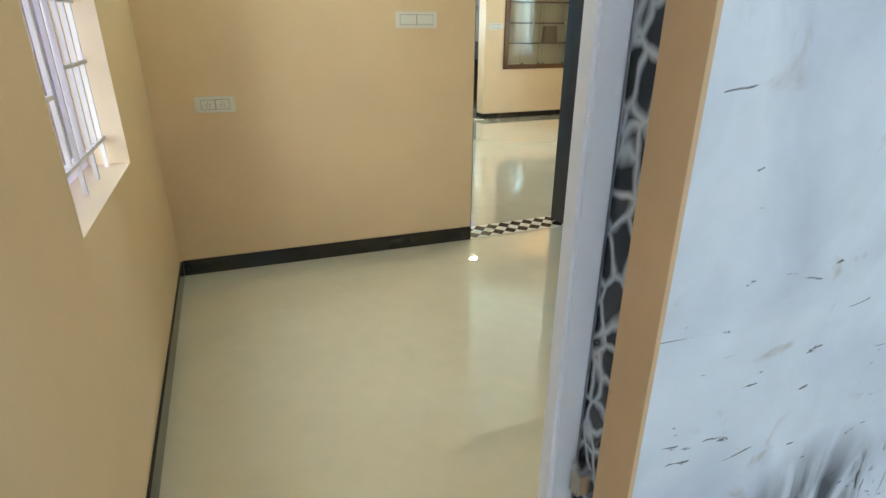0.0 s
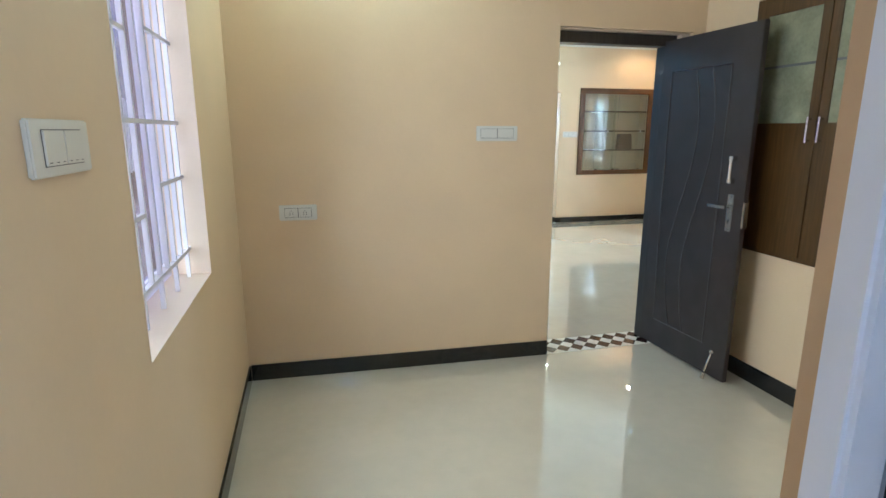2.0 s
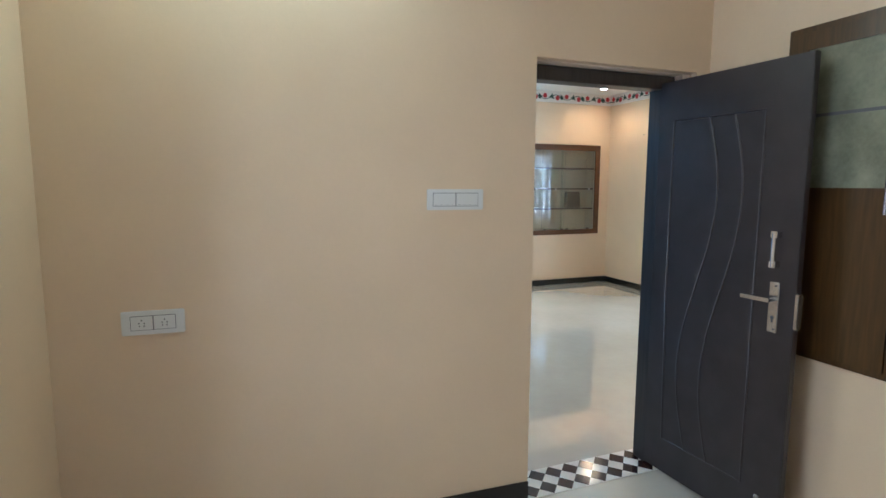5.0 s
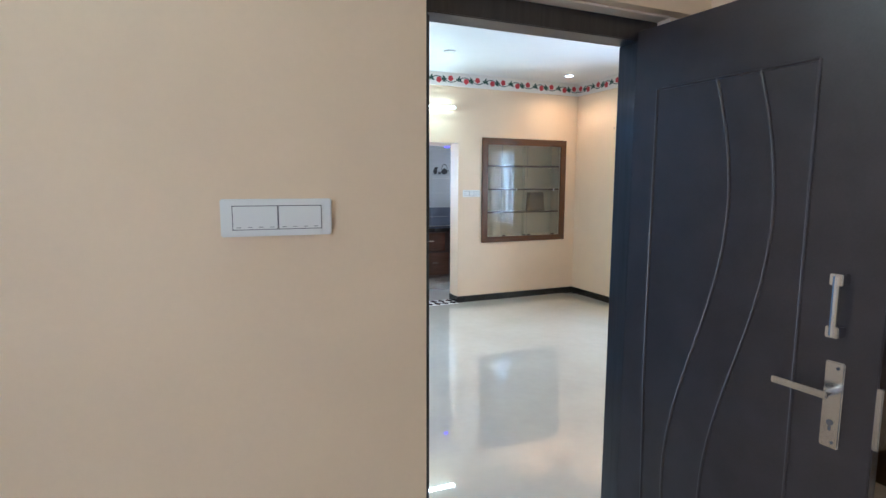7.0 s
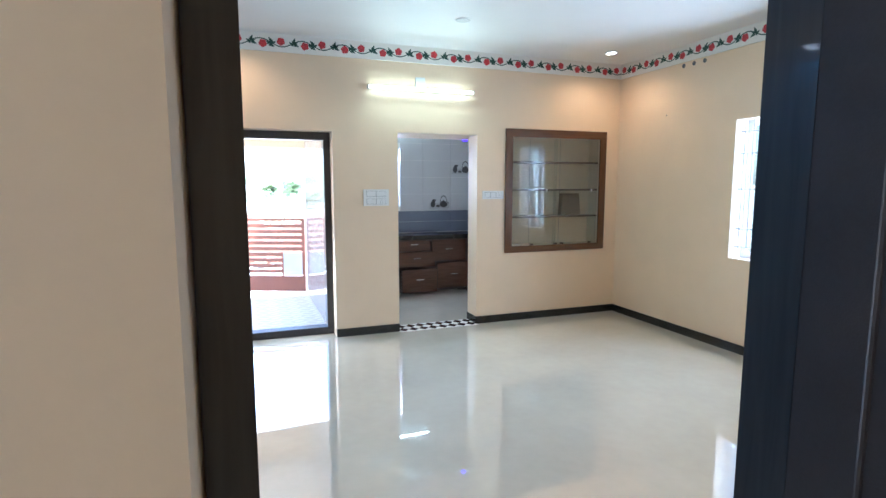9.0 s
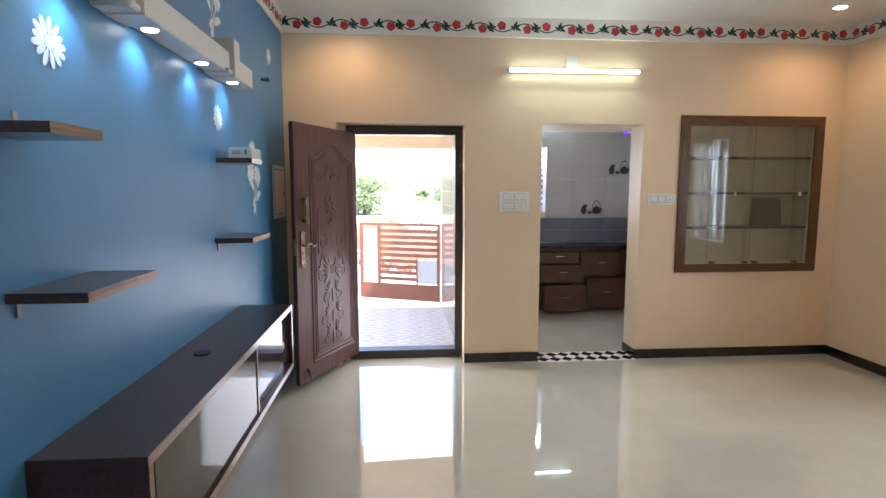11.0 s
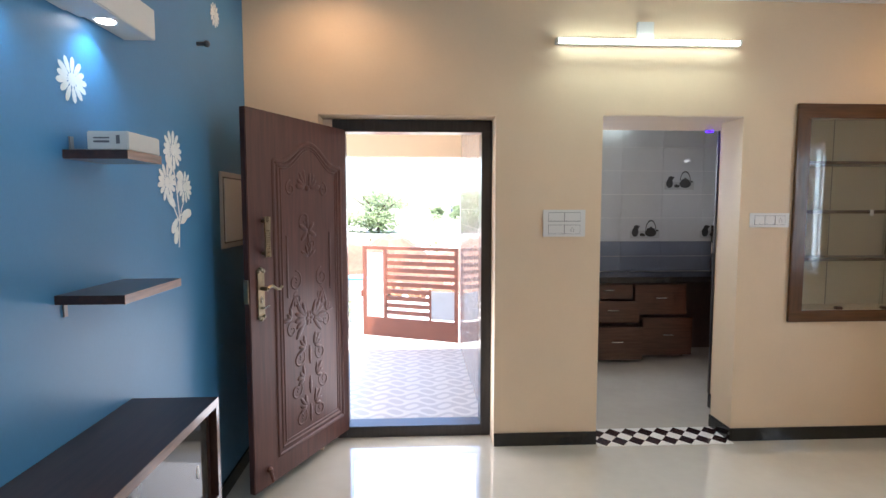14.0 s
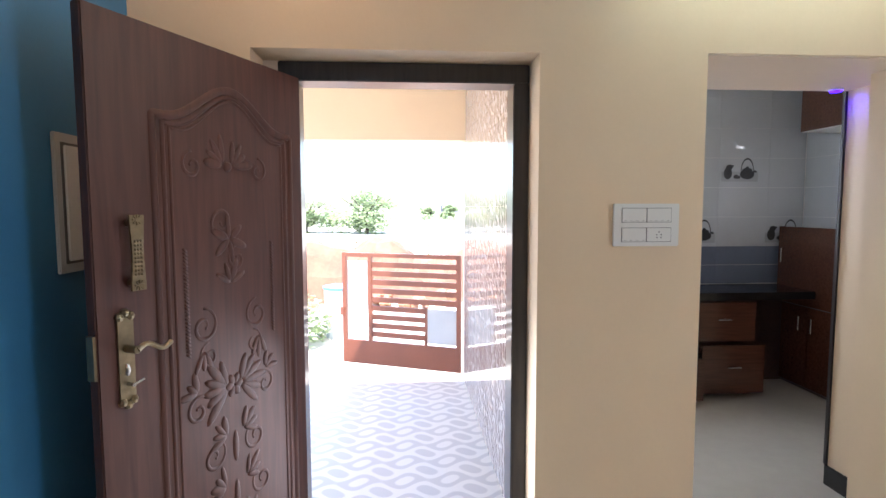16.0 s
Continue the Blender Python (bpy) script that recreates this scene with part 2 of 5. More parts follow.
def rod(bm, a, b, r, seg=10, r2=None):
    """A round bar from a to b."""
    a, b = Vector(a), Vector(b)
    v = bmesh.ops.create_cone(bm, cap_ends=True, segments=seg, radius1=r, radius2=r if r2 is None else r2, depth=(b - a).length)["verts"]
    bmesh.ops.transform(bm, matrix=Matrix.Translation((a + b) / 2) @ (b - a).to_track_quat("Z", "Y").to_matrix().to_4x4(), verts=v)
    return v


def ball(bm, at, r, squash=(1, 1, 1), seg=10):
    v = bmesh.ops.create_uvsphere(bm, u_segments=seg, v_segments=max(4, seg // 2), radius=r)["verts"]
    bmesh.ops.transform(bm, matrix=Matrix.Translation(at) @ Matrix.Diagonal((*squash, 1)), verts=v)
    return v


def ribbon(bm, pts, r, seg=6):
    """One round bead, swept along points; r is a radius or a function of the share of the way."""
    pts = [Vector(p) for p in pts]
    n, rings, side = len(pts), [], None
    for i, p in enumerate(pts):
        a, c = (p - pts[i - 1]).normalized() if i else None, (pts[i + 1] - p).normalized() if i < n - 1 else None
        way = (a + c) if a and c and (a + c).length > 0.1 else (a or c)
        way = way.normalized()
        if side is None:
            side = way.orthogonal()
        side = (side - way * side.dot(way)).normalized()
        up = way.cross(side)
        q = r(i / (n - 1)) if callable(r) else r
        rings.append([bm.verts.new(p + (side * math.cos(2 * math.pi * k / seg) + up * math.sin(2 * math.pi * k / seg)) * q) for k in range(seg)])
    for one, two in zip(rings, rings[1:]):
        for k in range(seg):
            bm.faces.new((one[k], one[(k + 1) % seg], two[(k + 1) % seg], two[k]))
    bm.faces.new(rings[0][::-1])
    bm.faces.new(rings[-1])


def mesh_of(name, bm, material, bevel=0.0, smooth=False):
    if bevel:
        edges = [e for e in bm.edges if len(e.link_faces) == 2 and e.calc_face_angle(0) > 0.6]
        bmesh.ops.bevel(bm, geom=edges, offset=bevel, segments=2, affect="EDGES", clamp_overlap=True)
    bmesh.ops.recalc_face_normals(bm, faces=bm.faces)
    me = bpy.data.meshes.new(name)
    bm.to_mesh(me)
    bm.free()
    me.materials.append(material)
    if smooth:
        for p in me.polygons:
            p.use_smooth = True
    return me


def part(name, bm, material, parent, label="", bevel=0.0, smooth=False):
    ob = new(name, mesh_of(name, bm, material, bevel, smooth))
    ob.parent = parent
    return tagged(ob, label)


def thing(name, label, category, group="", at=None):
    ob = new(name)
    ob.empty_display_size = 0.1
    if at is not None:
        ob.matrix_world = at
    return tagged(ob, label, category, group)


def setting(name, bm, material, label="", category="", bevel=0.0):
    return tagged(new(name, mesh_of(name, bm, material, bevel)), label, category or name.split("_")[0], kind="structure")


def bmn():
    return bmesh.new()


def wall_with_holes(bm, axis, lo, hi, a0, a1, z0, z1, holes):
    """A wall between lo and hi across its axis, from a0 to a1 along it, less upright holes (h0, h1, b, t)."""
    def put(p0, p1, b, t):
        if p1 - p0 > 1e-4 and t - b > 1e-4:
            slab(bm, *((lo, hi, p0, p1) if axis == "x" else (p0, p1, lo, hi)), b, t)
    at = a0
    for h0, h1, b, t in sorted(holes):
        put(at, h0, z0, z1)
        put(h0, h1, z0, b)
        put(h0, h1, t, z1)
        at = h1
    put(at, a1, z0, z1)


# the plan, in metres
BED_L, BED_R, BED_Y0, BED_Y1 = -0.04, 2.97, 0.51, 3.495
BED_SKEW = 0.08 / 2.197
LIV_L, LIV_R, LIV_Y0, LIV_Y1 = 1.305, 6.285, 3.725, 8.53
KIT_Y0, KIT_Y1, KIT_L, KIT_R = 8.775, 10.98, 3.05, 5.83
STUB_X, STUB_Y = 4.60, 9.13
TOP = 2.99
BATH_Y = 0.383

# ---- setting ----
b = bmn()
slab(b, -1.2, 6.6, -1.6, 8.86, -0.12, 0.0)
slab(b, 2.95, 6.6, 8.86, 11.3, -0.12, 0.0)
setting("floor", b, M_FLOOR, "polished cream vitrified tile floor with mirror gloss")
b = bmn()
slab(b, -1.3, 6.6, -1.7, 11.3, TOP, TOP + 0.15)
setting("ceiling", b, M_WHITE, "plain white painted ceiling")

b = bmn()
wall_with_holes(b, "x", BED_L - 0.23, BED_L, BED_Y0 - 0.155, BED_Y1 + 0.1, 0, TOP, [(1.68, 2.605, 0.945, 2.15)])
setting("wall_bedroom_window", b, M_PEACH, "peach painted plaster wall round a barred window")
b = bmn()
wall_with_holes(b, "y", BED_Y1, LIV_Y0, BED_L - 0.23, LIV_R, 0, TOP, [(1.927, 2.88, 0.0, 2.155)])
for v in b.verts:
    if v.co.x < 0 and v.co.y < BED_Y1 + 0.01:
        v.co.y += BED_SKEW * (1.927 - v.co.x)
setting("wall_bedroom_living", b, M_PEACH, "peach painted plaster wall between bedroom and hall")
b = bmn()
slab(b, BED_R, BED_R + 0.12, BED_Y0, BED_Y1, 0, TOP)
setting("wall_bedroom_cabinet", b, M_PEACH, "peach painted bedroom wall with a wall cabinet")
b = bmn()
wall_with_holes(b, "y", BATH_Y, BED_Y0, BED_L, 3.2, 0, TOP, [(BED_L + 0.02, 0.685, 0.0, 2.08)])
setting("wall_bath", b, M_PRIMER, "wall in stained white primer plaster")
b = bmn()
slab(b, 0.685 + 0.002, BED_R, BED_Y0 + 0.001, BED_Y0 + 0.012, 0, TOP)
setting("wall_bath_paint", b, M_PEACH, "peach painted bedroom side of the wall")
b = bmn()
slab(b, -1.2, -1.08, -1.6, BATH_Y, 0, TOP)
wall_with_holes(b, "y", -1.72, -1.6, -1.2, 2.2, 0, TOP, [(0.33, 0.62, 2.50, 2.84)])
slab(b, 2.08, 2.2, -1.6, BATH_Y, 0, TOP)
setting("wall_back", b, M_PRIMER, "plain white primer walls")
b = bmn()
slab(b, LIV_L - 0.15, LIV_L, LIV_Y0, LIV_Y1, 0, TOP)
setting("wall_blue", b, M_BLUE, "satin blue painted feature wall with stencilled flowers")
b = bmn()
wall_with_holes(b, "x", LIV_R, LIV_R + 0.23, LIV_Y0, LIV_Y1, 0, TOP, [(6.05, 6.86, 0.885, 2.18)])
setting("wall_living_window", b, M_PEACH, "peach painted plaster wall round a barred window")
b = bmn()
wall_with_holes(b, "y", LIV_Y1, KIT_Y0, LIV_L - 0.15, LIV_R + 0.23, 0, TOP, [(1.74, 2.832, 0.0, 2.11), (3.505, 4.41, 0.0, 2.12), (4.80, 6.04, 0.86, 2.14)])
setting("wall_entrance", b, M_PEACH, "peach painted wall with entrance and kitchen doorways")

# skirting
def skirt(name, x0, x1, y0, y1, h=0.086, skew=0.0):
    bm = bmn()
    slab(bm, x0, x1, y0, y1, 0.0, h)
    for v in bm.verts:
        v.co.y += skew * (x1 - v.co.x)
    setting(name, bm, M_BLACK, "black granite skirting", "baseboard", bevel=0.002)

T = 0.012
skirt("baseboard", BED_L, BED_L + T, BED_Y0, BED_Y1 + 0.055, 0.102)
skirt("baseboard", BED_L + T, 1.927, BED_Y1 - T, BED_Y1, 0.102, BED_SKEW)
skirt("baseboard", BED_R - T, BED_R, BED_Y0, BED_Y1, 0.108)
skirt("baseboard", LIV_L, LIV_L + T, LIV_Y0, LIV_Y1)
skirt("baseboard", 2.832, 3.505, LIV_Y1 - T, LIV_Y1)
skirt("baseboard", 4.41, LIV_R, LIV_Y1 - T, LIV_Y1)
skirt("baseboard", 4.41 - T, 4.41, LIV_Y1 - T, KIT_Y0)
skirt("baseboard", STUB_X - T, STUB_X, KIT_Y0 + 0.004, STUB_Y, 0.11)
skirt("baseboard", LIV_R - T, LIV_R, LIV_Y0, LIV_Y1 - T)
skirt("baseboard", 2.88, LIV_R, LIV_Y0, LIV_Y0 + T)

# ---- doorway floor strips of diamond tiles ----
def diamond_strip(x0, x1, y0, y1, nx, ny):
    """Lozenge tiles laid corner to corner in a white bed."""
    bm = bmn()
    slab(bm, x0, x1, y0, y1, -0.02, 0.004)
    bed = setting("threshold", bm, M_TILE_W, "threshold strip of black and white lozenge tiles", "threshold")
    dx, dy = (x1 - x0) / nx, (y1 - y0) / ny
    me = None
    for i in range(nx):
        for j in range(ny):
            if me is None:
                t = bmn()
                lo = [t.verts.new((sx * dx * 0.5, sy * dy * 0.5, 0)) for sx, sy in ((1, 0), (0, 1), (-1, 0), (0, -1))]
                hi = [t.verts.new((sx * dx * 0.485, sy * dy * 0.485, 0.002)) for sx, sy in ((1, 0), (0, 1), (-1, 0), (0, -1))]
                t.faces.new(hi)
                for k in range(4):
                    t.faces.new((lo[k], lo[(k + 1) % 4], hi[(k + 1) % 4], hi[k]))
                me = mesh_of("tile", t, M_TILE_B)
            ob = new("tile", me)
            ob.parent = bed
            ob.location = (x0 + (i + 0.5) * dx, y0 + (j + 0.5) * dy, 0.004)


diamond_strip(1.927, 2.88, BED_Y1 - 0.005, LIV_Y0, 9, 2)
diamond_strip(3.505, 4.41, LIV_Y1 - 0.045, 8.75, 8, 2)

# ---- bath doorway: white plastic frame in a tiled reveal ----
b = bmn()
slab(b, 0.683, 0.687, 0.430, 0.464, 0, 2.08)
M_PEBBLE = mat("pebble_print_tile", (0.05, 0.05, 0.055), 0.12)
nt = M_PEBBLE.node_tree
vor = nt.nodes.new("ShaderNodeTexVoronoi")
vor.feature = "DISTANCE_TO_EDGE"
vor.inputs["Scale"].default_value = 33
geo = next(n for n in nt.nodes if n.type == "NEW_GEOMETRY")
mp = nt.nodes.new("ShaderNodeMapping")
mp.inputs["Scale"].default_value = (1.0, 1.35, 0.85)
mp.inputs["Rotation"].default_value = (0.4, 0.0, 0.0)
nt.links.new(geo.outputs["Position"], mp.inputs["Vector"])
wob = nt.nodes.new("ShaderNodeTexNoise")
wob.inputs["Scale"].default_value = 14
nt.links.new(mp.outputs[0], wob.inputs["Vector"])
wadd = nt.nodes.new("ShaderNodeMix")
wadd.data_type = "VECTOR"
wadd.inputs["Factor"].default_value = 0.045
nt.links.new(mp.outputs[0], wadd.inputs["A"])
nt.links.new(wob.outputs["Color"], wadd.inputs["B"])
nt.links.new(wadd.outputs["Result"], vor.inputs["Vector"])
mr = nt.nodes.new("ShaderNodeMapRange")
mr.inputs["From Min"].default_value, mr.inputs["From Max"].default_value = 0.02, 0.17
mr.inputs["To Min"].default_value, mr.inputs["To Max"].default_value = 1.0, 0.0
nt.links.new(vor.outputs["Distance"], mr.inputs["Value"])
cr = nt.nodes.new("ShaderNodeMix")
cr.data_type = "RGBA"
cr.inputs["A"].default_value, cr.inputs["B"].default_value = (0.02, 0.022, 0.026, 1), (0.46, 0.47, 0.51, 1)
nt.links.new(mr.outputs[0], cr.inputs["Factor"])
nt.links.new(cr.outputs["Result"], nt.nodes["Principled BSDF"].inputs["Base Color"])
setting("trim_pebble_tile", b, M_PEBBLE, "glossy pebble patterned tile strip in the reveal", "trim")
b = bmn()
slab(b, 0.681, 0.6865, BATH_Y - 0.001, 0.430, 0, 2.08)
setting("trim_reveal", b, M_TAN, "tan reveal strip beside the bath doorway", "trim")
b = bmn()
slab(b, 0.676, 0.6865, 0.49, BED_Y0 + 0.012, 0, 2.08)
setting("trim_reveal", b, M_TAN, "tan reveal strip beside the bath doorway", "trim")
M_BATHF = mat("white_bath_frame_plastic", (0.84, 0.83, 0.90), 0.3, vary=0.02)
frame_w = thing("door_frame", "white plastic door frame standing in the bath doorway", "door frame")
for x0, x1, nm in ((0.648, 0.683, "jamb"), (BED_L + 0.02, BED_L + 0.055, "jamb")):
    b = bmn()
    slab(b, x0, x1, 0.464, 0.49, 0, 2.05)
    part(nm, b, M_BATHF, frame_w, bevel=0.004)
b = bmn()
slab(b, BED_L + 0.02, 0.683, 0.464, 0.49, 2.05, 2.08)
part("head", b, M_BATHF, frame_w, bevel=0.004)
b = bmn()
rod(b, (0.668, 0.4645, 1.533), (0.668, 0.4625, 1.533), 0.005, 12)
part("screw_hole", b, M_PVC2, frame_w)
b = bmn()
slab(b, 0.672, 0.684, 0.450, 0.462, 0.99, 1.03)
slab(b, 0.664, 0.684, 0.436, 0.452, 1.0, 1.03)
part("latch_keeper", b, M_STEEL, frame_w, "small steel latch keeper", bevel=0.002)

# ---- dark framed bedroom door ----
fr = thing("door_frame", "dark stained wooden door frame between bedroom and hall", "door frame")
for nm, x0, x1, z0, z1 in (("jamb", 1.929, 1.980, 0.0, 2.075), ("jamb", 2.735, 2.82, 0.0, 2.075), ("head", 1.929, 2.82, 2.075, 2.145)):
    b = bmn()
    slab(b, x0, x1, 3.58 if x0 > 2 or x1 > 2 else 3.60, 3.672, z0, z1)
    part(nm, b, M_FRAME, fr, bevel=0.003)
b = bmn()
slab(b, 2.822, 2.879, 3.53, LIV_Y0 - 0.004, 0.0, 2.15)
slab(b, 1.929, 2.822, 3.53, LIV_Y0 - 0.004, 2.146, 2.153)
setting("trim_door_reveal", b, M_REVEAL, "pale plaster filling round the door frame", "trim")


def lever_set(parent, m, mirror=1):
    """Steel plate with a lever handle and key hole; local x along the leaf, y out of its face, z up."""
    b = bmn()
    slab(b, -0.022, 0.022, 0, 0.007, -0.11, 0.11, m)
    part("lock_plate", b, M_STEEL, parent, "brushed steel lock plate", bevel=0.003)
    b = bmn()
    rod(b, m @ Vector((0, 0.005, 0.035)), m @ Vector((0, 0.05, 0.035)), 0.009, 12)
    v = slab(b, -0.125 * mirror if mirror > 0 else 0, 0.01 if mirror > 0 else 0.125, 0.042, 0.054, 0.026, 0.044, m)
    part("lever", b, M_STEEL, parent, "steel lever handle", bevel=0.002)
    b = bmn()
    rod(b, m @ Vector((0, 0.006, -0.045)), m @ Vector((0, 0.0085, -0.045)), 0.008, 10)
    slab(b, -0.003, 0.003, 0.006, 0.0085, -0.066, -0.045, m)
    part("keyhole", b, M_PVC2, parent)
    b = bmn()
    for sz in (-0.095, 0.095):
        rod(b, m @ Vector((0.008, 0.006, sz)), m @ Vector((0.008, 0.009, sz)), 0.004, 8)
    part("screws", b, M_PVC2, parent)


# leaf: local x from the hinge, y out of the visible face, z up
HB, FB = Vector((2.735, 3.585, 0)), Vector((2.775, 2.80, 0))
WB = (FB - HB).length
bx = (FB - HB).normalized()
by = Vector((-1, 0, 0)) - bx * bx.dot(Vector((-1, 0, 0)))
by.normalize()
leafm = Matrix(((bx.x, by.x, 0, HB.x), (bx.y, by.y, 0, HB.y), (0, 0, 1, 0), (0, 0, 0, 1)))
leaf = thing("door", "charcoal door leaf standing open with embossed curved lines", "door")
b = bmn()
slab(b, 0, WB, -0.034, 0, 0.012, 2.105, leafm)
part("leaf", b, M_DOOR, leaf, bevel=0.003)


def curve_pts(f, n=28):
    return [leafm @ Vector((f(0.2 + 1.70 * i / n), 0.0, 0.2 + 1.70 * i / n)) for i in range(n + 1)]


for nm, f in (("left_line", lambda z: 0.10 + 0.03 * max(0, 1 - z)), ("right_line", lambda z: 0.597), ("wave_line", lambda z: 0.288 + 0.09 * math.cos(math.pi * (z - 1.536) / 0.916)), ("wave_line", lambda z: 0.425 + 0.085 * math.cos(math.pi * (z - 1.52) / 0.916))):
    b = bmn()
    ribbon(b, curve_pts(f), 0.005, 8)
    part("embossed_line", b, M_DOOR, leaf)
b = bmn()
for zz in (0.2, 1.90):
    ribbon(b, [leafm @ Vector((0.12, 0, zz)), leafm @ Vector((0.597, 0, zz))], 0.005, 6)
part("embossed_line", b, M_DOOR, leaf)
lever_set(leaf, leafm @ Matrix.Translation((0.695, 0, 1.052)))
b = bmn()
rod(b, leafm @ Vector((0.694, 0.03, 1.23)), leafm @ Vector((0.694, 0.03, 1.378)), 0.009, 12)
for zz in (1.24, 1.368):
    slab(b, 0.679, 0.709, 0, 0.035, zz - 0.014, zz + 0.014, leafm)
part("pull_handle", b, M_STEEL, leaf, "steel pull handle", bevel=0.002)
b = bmn()
slab(b, WB - 0.002, WB + 0.012, -0.03, 0.003, 0.975, 1.125, leafm)
part("latch_plate", b, M_STEEL, leaf, bevel=0.002)
b = bmn()
rod(b, leafm @ Vector((WB - 0.10, 0.006, 0.17)), leafm @ Vector((WB - 0.10, 0.05, 0.05)), 0.007, 10)
ball(b, leafm @ Vector((WB - 0.10, 0.006, 0.175)), 0.016)
rod(b, leafm @ Vector((WB - 0.10, 0.053, 0.045)), leafm @ Vector((WB - 0.10, 0.06, 0.005)), 0.013, 10)
part("door_stopper", b, M_STEEL, leaf, "steel drop-down door stopper")

# ---- entrance door ----
fr2 = thing("door_frame", "dark brown wooden entrance door frame", "door frame")
for nm, x0, x1, z0, z1 in (("jamb", 2.765, 2.832, 0.0, 2.03), ("jamb", 1.80, 1.875, 0.0, 2.03), ("head", 1.80, 2.832, 2.03, 2.108), ("sill", 1.875, 2.765, 0.0, 0.075)):
    b = bmn()
    slab(b, x0, x1, 8.70, 8.84, z0, z1)
    part(nm, b, M_FRAME, fr2, bevel=0.004)
b = bmn()
slab(b, 1.742, 1.80, 8.70, 8.84, 0.0, 2.108)
setting("trim_entrance_reveal", b, M_REVEAL, "plaster filling beside the entrance frame", "trim")

HM, FM = Vector((1.885, 8.70, 0)), Vector((1.50, 7.885, 0))
WM = (FM - HM).length
mx = (FM - HM).normalized()
my = Vector((1, -0.45, 0))
my = (my - mx * mx.dot(my)).normalized()
mainm = Matrix(((mx.x, my.x, 0, HM.x), (mx.y, my.y, 0, HM.y), (0, 0, 1, 0), (0, 0, 0, 1)))
md = thing("entrance_door", "carved reddish-brown wooden entrance door standing open", "door")
b = bmn()
slab(b, 0, WM, -0.036, 0, 0.06, 2.04, mainm)
part("leaf", b, M_MAIN, md, bevel=0.004)


def on_main(x, z, y=0.0):
    return mainm @ Vector((x, y, z))


def arch(x0, x1, z0, z1, rise, n=24):
    """A panel outline with an ogee arch at the top."""
    pts = [(x0, z0), (x0, z1)]
    for i in range(n + 1):
        t = i / n
        u = abs(t - 0.5) * 2
        pts.append((x0 + (x1 - x0) * t, z1 + rise * (0.5 + 0.5 * math.cos(math.pi * min(1, u * 1.15)))))
    pts += [(x1, z1), (x1, z0), (x0, z0)]
    return pts


for off, r, sunk in ((0.0, 0.017, 0.010), (0.034, 0.010, 0.005), (0.058, 0.006, 0.002)):
    b = bmn()
    ribbon(b, [on_main(x, z, -sunk) for x, z in arch(0.075 + off, 0.705 - off, 0.19 + off, 1.79 - off * 0.6, 0.12)], r, 12)
    part("panel_moulding", b, M_MAIN, md, smooth=True)
b = bmn()
ribbon(b, [on_main(x, z, -0.003) for x, z in arch(0.30, 0.53, 1.19, 1.50, 0.10)[:-1]][1:], 0.008, 10)
part("inner_arch", b, M_MAIN, md, smooth=True)


def scroll(bm, x, z, r, turns, way, start, thick=0.009):
    """A tapering volute in low relief."""
    pts = []
    for i in range(29):
        t = i / 28
        a, q = start + way * turns * 2 * math.pi * t, r * (1 - 0.82 * t)
        pts.append(on_main(x + q * math.cos(a), z + q * math.sin(a), -0.0045))
    ribbon(bm, pts, lambda t: thick * (0.45 + 0.55 * math.sin(math.pi * min(1.0, 0.15 + t * 0.75))), 8)
    ball(bm, pts[-1], thick * 0.9, seg=8)


def relief_leaf(bm, x, z, length, width, a):
    """A rounded leaf lying on the door, from its stalk at (x, z) along the angle a."""
    v = bmesh.ops.create_uvsphere(bm, u_segments=10, v_segments=6, radius=1.0)["verts"]
    turn = mainm @ Matrix.Translation((x, 0, z)) @ Matrix.Rotation(-a, 4, "Y")
    bmesh.ops.transform(bm, matrix=turn @ Matrix.Translation((length / 2, -0.001, 0)) @ Matrix.Diagonal((length / 2, 0.0065, width / 2, 1)), verts=v)


mid = 0.415
rng = random.Random(4)


def spray(bm, x, z, n, a0, a1, length, width):
    for k in range(n):
        a = a0 + (a1 - a0) * k / max(1, n - 1)
        relief_leaf(bm, x, z, length * rng.uniform(0.8, 1.15), width * rng.uniform(0.8, 1.2), a)


def carving(bm):
    part("carving", bm, M_MAIN, md, "carved scrolls and leaves in low relief", smooth=True)


b = bmn()
for q in (-1, 1):
    spray(b, mid + q * 0.02, 1.66, 4, math.pi / 2 - q * 0.1, math.pi / 2 - q * 1.5, 0.10, 0.030)
    scroll(b, mid + q * 0.15, 1.65, 0.045, 1.2, -q, math.pi / 2)
ball(b, on_main(mid, 1.655, -0.006), 0.02)
carving(b)
b = bmn()
scroll(b, mid + 0.03, 1.47, 0.055, 1.1, 1, -1.2)
scroll(b, mid - 0.035, 1.34, 0.05, 1.1, -1, 1.8)
spray(b, mid, 1.41, 6, 0.4, 5.6, 0.085, 0.028)
spray(b, mid, 1.26, 4, 0.5, 2.7, 0.08, 0.026)
carving(b)
b = bmn()
for q in (-1, 1):
    scroll(b, mid + q * 0.125, 1.13, 0.06, 1.35, q, math.pi / 2)
    scroll(b, mid + q * 0.105, 1.03, 0.045, 1.2, -q, math.pi / 2, 0.008)
    spray(b, mid + q * 0.13, 1.05, 3, -math.pi / 2 - 0.5, -math.pi / 2 + 0.5, 0.08, 0.025)
carving(b)
b = bmn()
